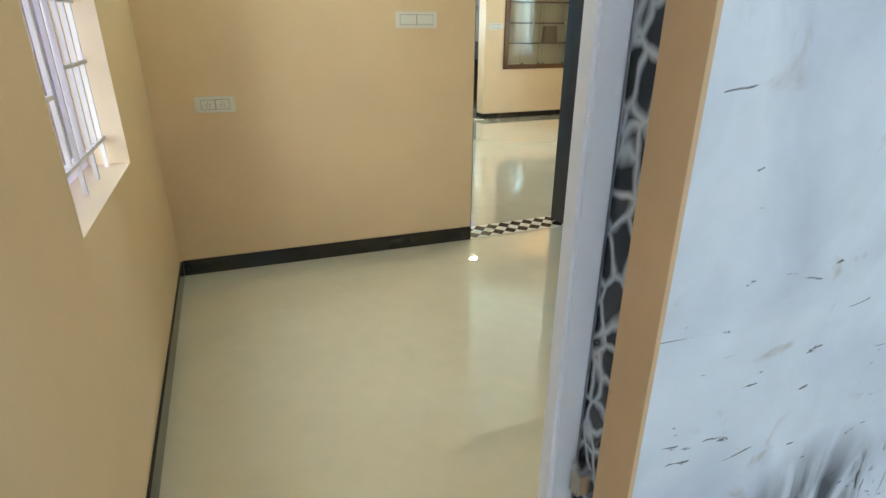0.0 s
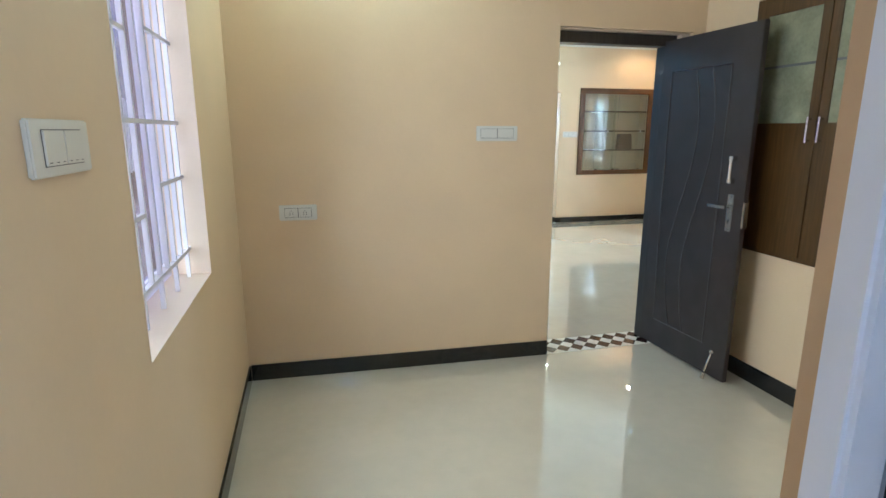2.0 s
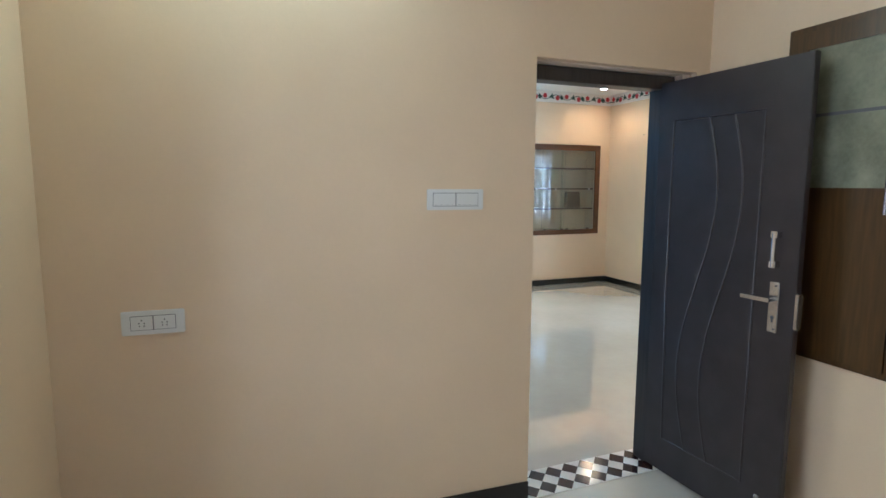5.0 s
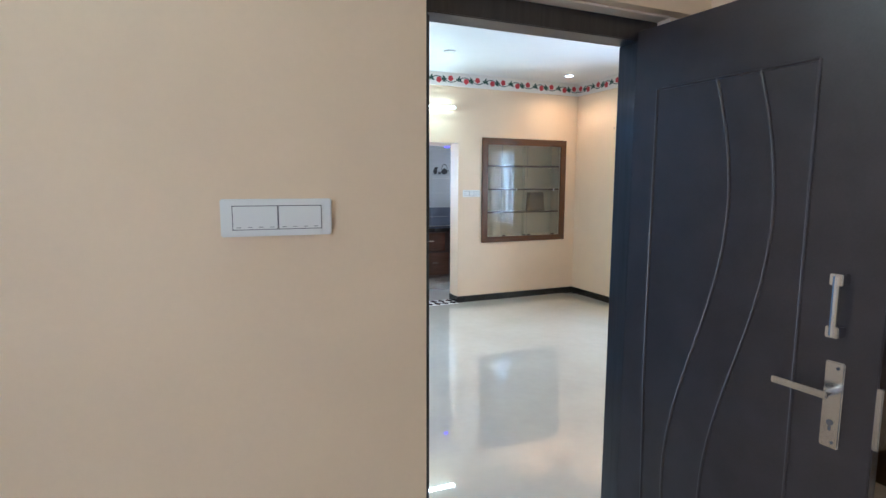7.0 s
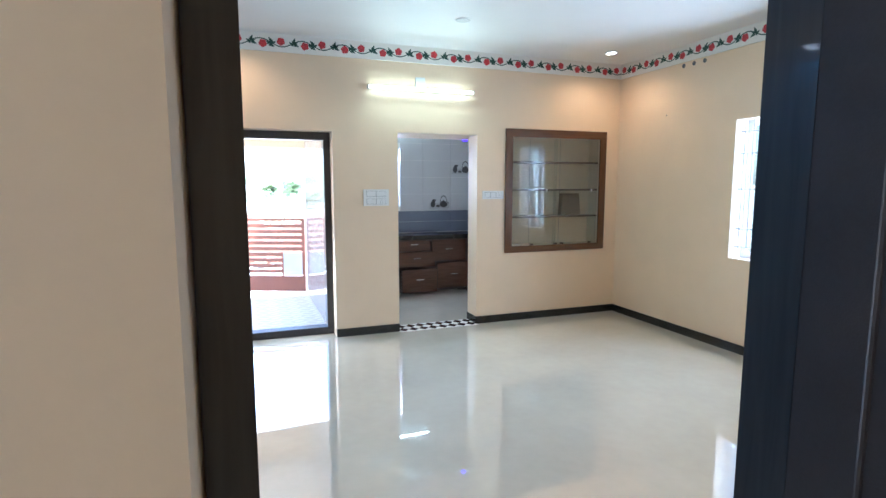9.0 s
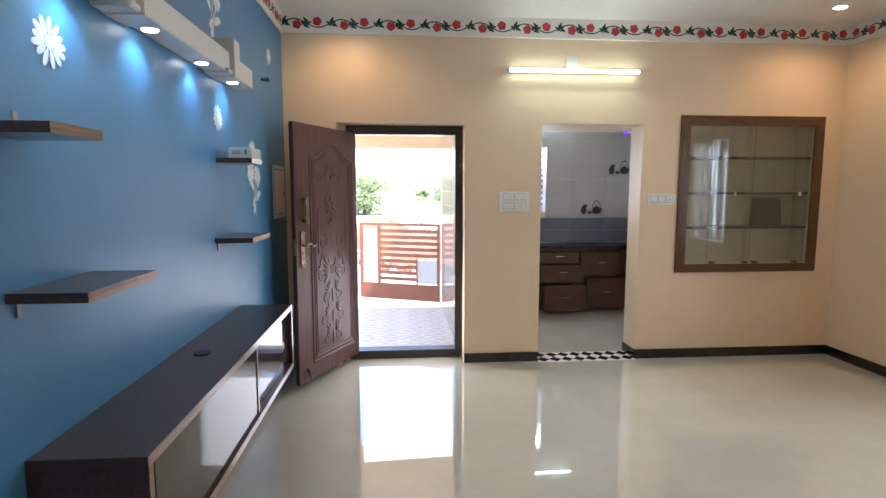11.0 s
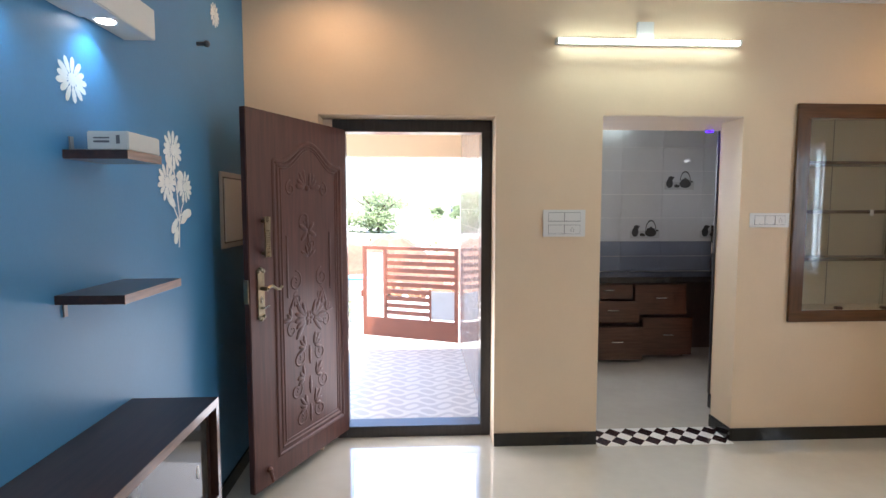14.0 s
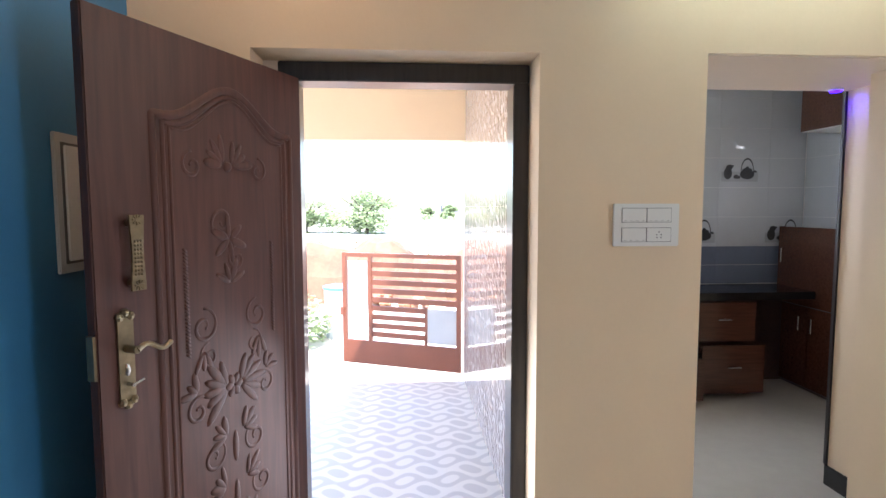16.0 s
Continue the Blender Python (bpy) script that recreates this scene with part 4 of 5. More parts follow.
def border(place, length, label):
    """place maps (along, height) to the wall; roses, leaves and a winding stem in relief."""
    bm = bmn()
    n = max(1, round(length / 0.375))
    step = length / n
    roses, vine = bmn(), bmn()

    def fan(bm, c, pts, lift):
        bm.faces.new([bm.verts.new(place(c[0] + u, c[1] + w, lift)) for u, w in pts])
    for k in range(n):
        c = (k + 0.5) * step
        for du, dw, r in ((-0.055, -0.012, 0.036), (0.108, 0.014, 0.036)):
            pts = []
            for i in range(14):
                a = 2 * math.pi * i / 14
                q = r * (1 + 0.12 * math.cos(5 * a + k))
                pts.append((q * math.cos(a), q * math.sin(a)))
            fan(roses, (c + du, dw), pts, 0.0165)
        for du, dw, a0 in ((0.015, 0.022, 2.2), (0.035, 0.0, 0.3), (0.02, -0.022, -0.5), (0.0, 0.0, 0.2), (-0.15, 0.012, 0.1), (-0.135, -0.01, -0.5), (-0.175, 0.0, 2.6), (-0.155, 0.026, 1.2)):
            pts = []
            for i in range(10):
                a = 2 * math.pi * i / 10
                q = 0.021 * (1 + 0.35 * math.cos(3 * a))
                u, w = q * math.cos(a) * 1.15, q * math.sin(a) * 0.7
                pts.append((u * math.cos(a0) - w * math.sin(a0), u * math.sin(a0) + w * math.cos(a0)))
            fan(vine, (c + du, dw), pts, 0.016)
        for i in range(10):
            u0, u1 = -step / 2 + step * i / 10, -step / 2 + step * (i + 1) / 10
            w0, w1 = (0.034 * math.cos(2 * math.pi * (u / step + 0.20)) for u in (u0, u1))
            vine.faces.new([vine.verts.new(place(c + u, w, 0.0155)) for u, w in ((u0, w0 - 0.005), (u1, w1 - 0.005), (u1, w1 + 0.005), (u0, w0 + 0.005))])
    e = 0.0145
    prof = [(-0.080, 0.0), (-0.078, e), (0.078, e), (0.086, e)]
    rings = [[bm.verts.new(place(u, w, d)) for w, d in prof] for u in (0, length)]
    for q in range(3):
        bm.faces.new((rings[0][q], rings[1][q], rings[1][q + 1], rings[0][q + 1]))
    band = setting("trim_border", bm, M_BORDER, label, "trim")
    part("vine", vine, M_LEAF, band, "dark green painted vine")
    part("roses", roses, M_ROSE, band, "red painted roses")


ZC = 2.905
border(lambda u, w, d: (LIV_L + u, LIV_Y1 - d, ZC + w), LIV_R - LIV_L, "painted border of red roses and green vine")
border(lambda u, w, d: (LIV_R - d, LIV_Y0 + u, ZC + w), LIV_Y1 - LIV_Y0, "painted border of red roses and green vine")
border(lambda u, w, d: (LIV_L + d, LIV_Y0 + u, ZC + w), LIV_Y1 - LIV_Y0, "painted border of red roses and green vine")
border(lambda u, w, d: (LIV_L + u, LIV_Y0 + d, ZC + w), LIV_R - LIV_L, "painted border of red roses and green vine")

# ---- plaster ceiling rose ----
rose = thing("ceiling_rose", "white plaster ceiling rose with leaf relief", "ceiling rose")
RX, RY = 3.80, 6.17
b = bmn()
rod(b, (RX, RY, TOP - 0.014), (RX, RY, TOP), 0.37, 48, 0.40)
part("disc", b, M_WHITE, rose)
b = bmn()
for q in (0.39, 0.33):
    ribbon(b, [(RX + q * math.cos(2 * math.pi * i / 40), RY + q * math.sin(2 * math.pi * i / 40), TOP - 0.014) for i in range(41)], 0.011, 6)
part("rim", b, M_WHITE, rose)
for k in range(10):
    a = 2 * math.pi * k / 10
    b = bmn()
    for u, w in ((0.14, 0.06), (0.21, 0.05), (0.27, 0.035)):
        ball(b, (RX + u * math.cos(a), RY + u * math.sin(a), TOP - 0.014), w, (1, 1, 0.2), 8)
    part("leaf", b, M_WHITE, rose)
b = bmn()
rod(b, (RX, RY, TOP - 0.05), (RX, RY, TOP - 0.01), 0.008, 8)
part("fan_hook", b, M_PVC2, rose, "dark fan hook")

# ---- ceiling downlights ----
# the last three are out of view, added to fill out the layout
for x, y, lit in ((5.76, 8.04, 1), (1.86, 8.10, 1), (3.815, 7.51, 0), (3.8, 5.2, 1), (5.78, 4.6, 1), (1.86, 4.6, 1)):
    dl = thing("downlight", "round recessed ceiling downlight, " + ("lit warm white" if lit else "switched off"), "lamp", "ceiling downlights")
    b = bmn()
    rod(b, (x, y, TOP - 0.008), (x, y, TOP - 0.0005), 0.062, 24, 0.066)
    part("ring", b, M_PVC, dl)
    b = bmn()
    rod(b, (x, y, TOP - 0.010), (x, y, TOP - 0.0075), 0.045, 24)
    part("lens", b, M_LED if lit else M_PVC, dl, "lit lens" if lit else "")
    if lit:
        spot("downlight_glow", (x, y, TOP - 0.02), 2.9, (1.0, 0.62, 0.32), 150)


# ---- barred windows ----
def barred_window(name, label, wall_x, out, y0, y1, z0, z1, short, pane=M_GLASS):
    """Window in a wall across x; out is -1 or 1 towards the open air."""
    w = tagged(new(name), label, "window", kind="structure")
    xb, xf = wall_x + out * 0.075, wall_x + out * 0.17
    bars = part("grille_frame", bmn_box([(xb - 0.008, xb + 0.008, y0, y1, z, z + 0.014) for z in (z0 + 0.105, (z0 + z1) / 2, z1 - 0.12)]), M_BARS, w, "white enamelled steel bars")
    n = 9
    for k in range(n):
        y = y0 + (y1 - y0) * (k + 0.5) / n
        lo = z0 if k in (0, 2, 4, 6, 8) else z0 + 0.105
        b = bmn()
        slab(b, xb - 0.007, xb + 0.007, y - 0.007, y + 0.007, lo, z1)
        part("bar", b, M_BARS, bars)
    for ya, yb, z in short:
        b = bmn()
        slab(b, xb - 0.007, xb + 0.007, y0 + (y1 - y0) * ya, y0 + (y1 - y0) * yb, z, z + 0.013)
        part("bar", b, M_BARS, bars)
    ym = (y0 + y1) / 2
    for ya, yb in ((y0, ym), (ym, y1)):
        b = bmn()
        for a in ((ya, yb, z0, z0 + 0.06), (ya, yb, z1 - 0.06, z1), (ya, ya + 0.055, z0 + 0.06, z1 - 0.06), (yb - 0.055, yb, z0 + 0.06, z1 - 0.06)):
            slab(b, xf - 0.02, xf + 0.02, *a)
        sash = part("sash", b, M_UPVC if pane == M_LILAC else M_UPVC_HALL, w, "white plastic sash", bevel=0.004)
        b = bmn()
        slab(b, xf - 0.003, xf + 0.003, ya + 0.05, yb - 0.05, z0 + 0.05, z1 - 0.05)
        part("pane", b, pane, sash).visible_shadow = False
        b = bmn()
        rngw = random.Random(int(ya * 100))
        for k in range(14):
            z = z0 + 0.1 + (z1 - z0 - 0.2) * k / 14
            slab(b, xf - out * 0.0215, xf - out * 0.020, ya + 0.008, ya + 0.024, z, z + rngw.uniform(0.02, 0.05)) if out > 0 else slab(b, xf + 0.020, xf + 0.0215, ya + 0.008, ya + 0.024, z, z + rngw.uniform(0.02, 0.05))
        part("film_print", b, M_FILM, sash, "dark printed protective film")
    b = bmn()
    slab(b, xf - out * 0.045, xf - out * 0.02, ym + 0.03, ym + 0.05, z0 + 0.45, z0 + 0.68) if out > 0 else slab(b, xf + 0.02, xf + 0.045, ym + 0.03, ym + 0.05, z0 + 0.45, z0 + 0.68)
    part("window_handle", b, M_UPVC, w, bevel=0.005)
    e = 0.002
    b = bmn()
    xa, xc = sorted((wall_x - out * 0.001, wall_x + out * 0.23))
    slab(b, xa, xc, y0, y1, z0 - 0.0, z0 + e)
    slab(b, xa, xc, y0, y1, z1 - e, z1)
    slab(b, xa, xc, y0, y0 + e, z0 + e, z1 - e)
    slab(b, xa, xc, y1 - e, y1, z0 + e, z1 - e)
    part("reveal", b, M_REVEAL, w, "pale peach painted reveal")


def bmn_box(boxes):
    bm = bmn()
    for a in boxes:
        slab(bm, *a)
    return bm


barred_window("window_1", "barred window with white plastic sashes and peach reveal", BED_L, -1, 1.68, 2.605, 0.945, 2.15, ((0.0, 0.4, 1.27), (0.6, 1.0, 1.34), (0.0, 0.4, 1.80), (0.6, 1.0, 1.84)), M_LILAC)
barred_window("window_2", "barred hall window with white plastic sashes", LIV_R, 1, 6.05, 6.86, 0.885, 2.18, ((0.6, 1.0, 1.16), (0.0, 0.3, 1.16), (0.6, 1.0, 1.86), (0.0, 0.3, 1.86)), M_PALE)

# drilled holes under the border
for k, (y, z, r) in enumerate(((7.54, 2.79, 0.022), (7.405, 2.79, 0.022), (7.27, 2.79, 0.022), (6.15, 2.68, 0.022), (7.75, 2.316, 0.008))):
    b = bmn()
    rod(b, (LIV_R - 0.003, y, z), (LIV_R - 0.0005, y, z), r, 14)
    tagged(new("wall_plug", mesh_of("wall_plug", b, M_PVC2)), "dark open conduit hole in a peach wall", "conduit hole", "conduit holes")

# ---- bedroom wall cabinet ----
cb = thing("wall_cabinet", "built-in teak wall cabinet with glazed upper doors", "cabinet")
CY0, CY1, CZ0, CZ1 = 2.04, 3.04, 0.82, 2.25
b = bmn()
slab(b, BED_R - 0.03, BED_R - 0.001, CY0, CY1, CZ0, CZ1)
part("body", b, M_CAB, cb, bevel=0.003)
for y0, y1 in ((CY0 + 0.03, (CY0 + CY1) / 2 - 0.003), ((CY0 + CY1) / 2 + 0.003, CY1 - 0.03)):
    b = bmn()
    x0, x1 = BED_R - 0.05, BED_R - 0.0305
    slab(b, x0, x1, y0, y1, CZ0 + 0.03, 1.565)
    d = part("door", b, M_CAB, cb)
    wl, wr = (0.052, 0.075) if y0 > 2.3 else (0.075, 0.052)
    for a in ((y0, y0 + wl, 1.565, CZ1 - 0.03), (y1 - wr, y1, 1.565, CZ1 - 0.03), (y0 + wl, y1 - wr, CZ1 - 0.105, CZ1 - 0.03)):
        b = bmn()
        slab(b, x0, x1, *a)
        part("rail", b, M_CAB, d)
    b = bmn()
    slab(b, x0 + 0.006, x0 + 0.012, y0 + wl - 0.005, y1 - wr + 0.005, 1.56, CZ1 - 0.10)
    part("pane", b, mat("frosted_greenish_pane", (0.24, 0.25, 0.18), 0.15, vary=0.3, scale=7), d, "dusty greenish glass pane")
    b = bmn()
    slab(b, x0 + 0.004, x0 + 0.0065, y0 + wl, y1 - wr, 1.862, 1.875)
    part("shelf_edge", b, M_PVC2, d)
    b = bmn()
    yy = y0 + 0.03 if y0 > 2.3 else y1 - 0.03
    rod(b, (x0 - 0.025, yy, 1.465), (x0 - 0.025, yy, 1.595), 0.006, 8)
    for zz in (1.475, 1.585):
        rod(b, (x0 - 0.025, yy, zz), (x0, yy, zz), 0.005, 8)
    part("handle", b, M_STEEL, d, "slim steel bar handle")

# ---- kitchen ----
M_KTILE = mat("glossy_grey_white_wall_tile", (0.50, 0.53, 0.57), 0.04, vary=0.04)
M_KTILE2 = mat("glossy_slate_blue_wall_tile", (0.16, 0.19, 0.26), 0.05, vary=0.10)
M_GRANITE = mat("black_granite_worktop", (0.012, 0.012, 0.014), 0.12, vary=0.4, fine=300)
M_KDOOR = wood("dark_red_brown_laminate", (0.055, 0.020, 0.012), (0.095, 0.038, 0.022), rough=0.14, axis="X")
b = bmn()
wall_with_holes(b, "y", KIT_Y1, KIT_Y1 + 0.15, KIT_L - 0.12, KIT_R + 0.12, 0, TOP, [(3.62, 4.22, 1.25, 2.10)])
kb = setting("wall_kitchen_back", b, M_WHITE, "kitchen wall clad in glossy tiles")
b = bmn()
slab(b, KIT_L - 0.12, KIT_L, KIT_Y0, KIT_Y1, 0, TOP)
setting("wall_kitchen_side", b, M_WHITE, "plain white kitchen wall")
b = bmn()
slab(b, STUB_X, KIT_R, KIT_Y0 + 0.002, STUB_Y, 0, TOP)
slab(b, KIT_L, STUB_X, KIT_Y0 + 0.002, STUB_Y, 2.119, TOP)
slab(b, KIT_L, 3.42, KIT_Y0 + 0.002, STUB_Y, 0, 2.119)
setting("wall_kitchen_front", b, M_PEACH, "deep peach painted return behind the kitchen doorway")
b = bmn()
wall_with_holes(b, "x", KIT_R, KIT_R + 0.12, KIT_Y0, KIT_Y1, 0, TOP, [(9.6, 10.056, 1.426, 1.938)])
kr = setting("wall_kitchen_right", b, M_WHITE, "kitchen wall clad in glossy tiles")
tile_cache = {}


def wall_tile(parent, axis, a0, a1, z0, z1, at, m):
    key = (axis, round(a1 - a0, 4), round(z1 - z0, 4), m.name)
    if key not in tile_cache:
        t = bmn()
        w, h = (a1 - a0) / 2 - 0.0012, (z1 - z0) / 2 - 0.0012
        if axis == "y":
            slab(t, -w, w, -0.006, 0, -h, h)
        else:
            slab(t, -0.006, 0, -w, w, -h, h)
        tile_cache[key] = mesh_of("tile", t, m)
    ob = new("tile", tile_cache[key])
    ob.parent = parent
    ob.location = ((a0 + a1) / 2, at, (z0 + z1) / 2) if axis == "y" else (at, (a0 + a1) / 2, (z0 + z1) / 2)


rows = [(0.838, 1.004, 1), (1.004, 1.17, 1)] + [(1.17 + 0.256 * k, 1.17 + 0.256 * (k + 1), 0) for k in range(7)]
for z0, z1, dark in rows:
    for k in range(5):
        x0 = 3.67 + 0.456 * k
        if x0 < 4.22 and z1 > 1.25 and z0 < 2.10:
            x0c = 4.22
            if x0 + 0.456 > 4.23:
                wall_tile(kb, "y", x0c, x0 + 0.456, z0, z1, KIT_Y1, M_KTILE2 if dark else M_KTILE)
            continue
        wall_tile(kb, "y", x0, min(x0 + 0.456, KIT_R - 0.007), z0, z1, KIT_Y1, M_KTILE2 if dark else M_KTILE)
    for k in range(3):
        if k == 0 and 1.4 < z0 < 1.9:
            continue
        wall_tile(kr, "x", 9.6 + 0.456 * k, 9.6 + 0.456 * (k + 1), z0, z1, KIT_R, M_KTILE2 if dark else M_KTILE)

# kettle and jar motifs printed on some tiles
M_INK = mat("dark_kettle_print", (0.02, 0.02, 0.025), 0.3)
M_PRINT = mat("grey_print_ground", (0.40, 0.42, 0.45), 0.06)


def motif(x, z):
    def disc(bm, cx, cz, rx, rz, n=14, lift=0.0078):
        bm.faces.new([bm.verts.new((cx + rx * math.cos(2 * math.pi * i / n), KIT_Y1 - lift, cz + rz * math.sin(2 * math.pi * i / n))) for i in range(n)])
    bm = bmn()
    slab(bm, x - 0.02, x + 0.31, KIT_Y1 - 0.0072, KIT_Y1 - 0.006, z - 0.035, z + 0.05)
    g = tagged(new("tile_print", mesh_of("tile_print", bm, M_PRINT)), "tile print of a dark kettle, jar and cup", "tile print", "kettle prints")
    bm = bmn()
    disc(bm, x + 0.21, z + 0.028, 0.066, 0.044)
    disc(bm, x + 0.21, z + 0.066, 0.046, 0.016, lift=0.0080)
    disc(bm, x + 0.21, z + 0.086, 0.014, 0.010, lift=0.0082)
    disc(bm, x + 0.282, z + 0.052, 0.016, 0.010, lift=0.0080)
    for i in range(16):
        a0, a1 = math.pi * i / 16, math.pi * (i + 1) / 16
        bm.faces.new([bm.verts.new((x + 0.21 + q * math.cos(a) * 0.85, KIT_Y1 - 0.0084, z + 0.055 + q * math.sin(a) * 1.6)) for q, a in ((0.062, a0), (0.071, a0), (0.071, a1), (0.062, a1))])
    part("kettle", bm, M_INK, g)
    bm = bmn()
    disc(bm, x + 0.035, z + 0.035, 0.038, 0.052)
    disc(bm, x + 0.048, z + 0.088, 0.030, 0.024, lift=0.0080)
    disc(bm, x + 0.074, z + 0.098, 0.014, 0.009, lift=0.0082)
    part("jar", bm, M_INK, g)
    bm = bmn()
    disc(bm, x + 0.112, z + 0.006, 0.026, 0.018)
    disc(bm, x + 0.128, z + 0.002, 0.022, 0.014, lift=0.0080)
    part("cup", bm, M_INK, g)


motif(4.71, 1.235)
motif(5.08, 1.77)
motif(5.50, 1.235)

KF = 10.50
b = bmn()
slab(b, 3.3, KIT_R - 0.23, KF - 0.02, KIT_Y1 - 0.007, 0.775, 0.836)
tagged(new("worktop", mesh_of("worktop", b, M_GRANITE, 0.004)), "polished black granite kitchen worktop", "worktop")
base = thing("kitchen_base_unit", "dark red-brown laminate drawer unit under the worktop", "cabinet")
b = bmn()
slab(b, 3.35, 5.10, KF + 0.03, KIT_Y1 - 0.007, 0.0, 0.774)
slab(b, 5.10, 5.595, KF + 0.36, KIT_Y1 - 0.007, 0.0, 0.774)
part("carcass", b, M_LAM, base)


def drawer(x0, x1, z0, z1, out, parent):
    b = bmn()
    slab(b, x0, x1, KF - out, KF - out + 0.02, z0, z1)
    slab(b, x0 + 0.02, x1 - 0.02, KF - out + 0.02, KF + 0.03, z0 + 0.02, z1 - 0.04)
    d = part("drawer", b, M_KDOOR, parent, bevel=0.002)
    b = bmn()
    xc, zc = (x0 + x1) / 2, (z0 + z1) / 2 + 0.02
    rod(b, (xc - 0.055, KF - out - 0.018, zc), (xc + 0.055, KF - out - 0.018, zc), 0.005, 8)
    for s in (-0.045, 0.045):
        rod(b, (xc + s, KF - out - 0.018, zc), (xc + s, KF - out, zc), 0.004, 6)
    part("handle", b, M_STEEL, d, "thin steel bar handle")


drawer(4.03, 4.53, 0.615, 0.757, 0.02, base)
drawer(4.03, 4.58, 0.38, 0.60, 0.08, base)
drawer(4.05, 4.575, 0.035, 0.362, 0.20, base)
drawer(4.56, 5.09, 0.45, 0.757, 0.02, base)
drawer(4.62, 5.13, 0.05, 0.427, 0.09, base)
drawer(3.50, 4.0, 0.05, 0.757, 0.02, base)

tall = thing("kitchen_side_unit", "tall glossy red-brown laminate cabinet with steel handles", "cabinet")
SX = KIT_R - 0.23
b = bmn()
slab(b, SX + 0.002, KIT_R - 0.008, STUB_Y + 0.02, 10.94, 0.0, 1.335)
part("carcass", b, M_LAM, tall, bevel=0.002)
for y0, y1, z0, z1, yh, zh in ((9.17, 10.02, 0.70, 1.345, 9.95, 1.10), (10.03, 10.935, 0.70, 1.345, 10.87, 1.10), (9.17, 9.85, 0.03, 0.69, 9.78, 0.55), (9.86, 10.55, 0.03, 0.69, 10.49, 0.55), (10.56, 10.935, 0.03, 0.69, 10.63, 0.55)):
    b = bmn()
    slab(b, SX - 0.018, SX + 0.001, y0, y1, z0, z1)
    d = part("door", b, M_KDOOR, tall, bevel=0.002)
    b = bmn()
    rod(b, (SX - 0.04, yh, zh - 0.06), (SX - 0.04, yh, zh + 0.06), 0.006, 8)
    for q in (-0.05, 0.05):
        rod(b, (SX - 0.04, yh, zh + q), (SX - 0.018, yh, zh + q), 0.004, 6)
    part("handle", b, M_STEEL, d, "steel bar handle")
up = thing("kitchen_wall_unit", "dark brown overhead cabinet with a light under it", "cabinet")
b = bmn()
slab(b, 5.50, KIT_R - 0.008, 9.2, 10.63, 2.115, 2.70)
part("carcass", b, M_KDOOR, up, bevel=0.002)
b = bmn()
slab(b, 5.51, KIT_R - 0.01, 9.21, 10.62, 2.108, 2.1145)
part("underside", b, M_PVC, up, "white underside panel")
b = bmn()
rod(b, (5.66, 10.28, 2.100), (5.66, 10.28, 2.108), 0.035, 16)
part("lamp", b, M_LED, up, "lit round lamp")
kw = tagged(new("window_3"), "barred kitchen window in a tiled wall", "window", kind="structure")
b = bmn()
for a in ((3.62, 4.22, 1.25, 1.30), (3.62, 4.22, 2.05, 2.10), (3.62, 3.67, 1.30, 2.05), (4.17, 4.22, 1.30, 2.05)):
    slab(b, a[0], a[1], KIT_Y1 + 0.08, KIT_Y1 + 0.12, a[2], a[3])
part("frame", b, M_UPVC, kw)
for x in (3.75, 3.87, 3.99, 4.11):
    b = bmn()
    slab(b, x - 0.007, x + 0.007, KIT_Y1 + 0.03, KIT_Y1 + 0.044, 1.25, 2.10)
    part("bar", b, M_BARS, kw)
for z in (1.45, 1.68, 1.90):
    b = bmn()
    slab(b, 3.62, 4.22, KIT_Y1 + 0.045, KIT_Y1 + 0.055, z, z + 0.012)
    part("bar", b, M_BARS, kw)
for x0, x1 in ((3.665, 3.915), (3.925, 4.175)):
    b = bmn()
    slab(b, x0, x1, KIT_Y1 + 0.095, KIT_Y1 + 0.101, 1.295, 2.055)
    part("pane", b, M_FROST, kw).visible_shadow = False
b = bmn()
rngw = random.Random(3)
for k in range(9):
    z = 1.33 + 0.078 * k
    slab(b, 4.176, 4.196, KIT_Y1 + 0.0785, KIT_Y1 + 0.0799, z, z + rngw.uniform(0.03, 0.055))
part("film_print", b, M_FILM, kw, "dark printed protective film")
kw2 = tagged(new("window_4"), "small barred kitchen window above the side cabinet", "window", kind="structure")
b = bmn()
for a in ((9.6, 10.056, 1.426, 1.466), (9.6, 10.056, 1.898, 1.938), (9.6, 9.64, 1.466, 1.898), (10.016, 10.056, 1.466, 1.898), (9.81, 9.846, 1.466, 1.898)):
    slab(b, KIT_R + 0.06, KIT_R + 0.10, *a)
part("frame", b, M_UPVC, kw2)
for y in (9.70, 9.76, 9.90, 9.96):
    b = bmn()
    slab(b, KIT_R + 0.03, KIT_R + 0.042, y - 0.006, y + 0.006, 1.426, 1.938)
    part("bar", b, M_BARS, kw2)
for z in (1.56, 1.68, 1.80):
    b = bmn()
    slab(b, KIT_R + 0.043, KIT_R + 0.053, 9.6, 10.056, z, z + 0.012)
    part("bar", b, M_BARS, kw2)
tube_light("lit white tube light high on the tiled kitchen wall", 3.50, KIT_Y1 - 0.006, 2.43)
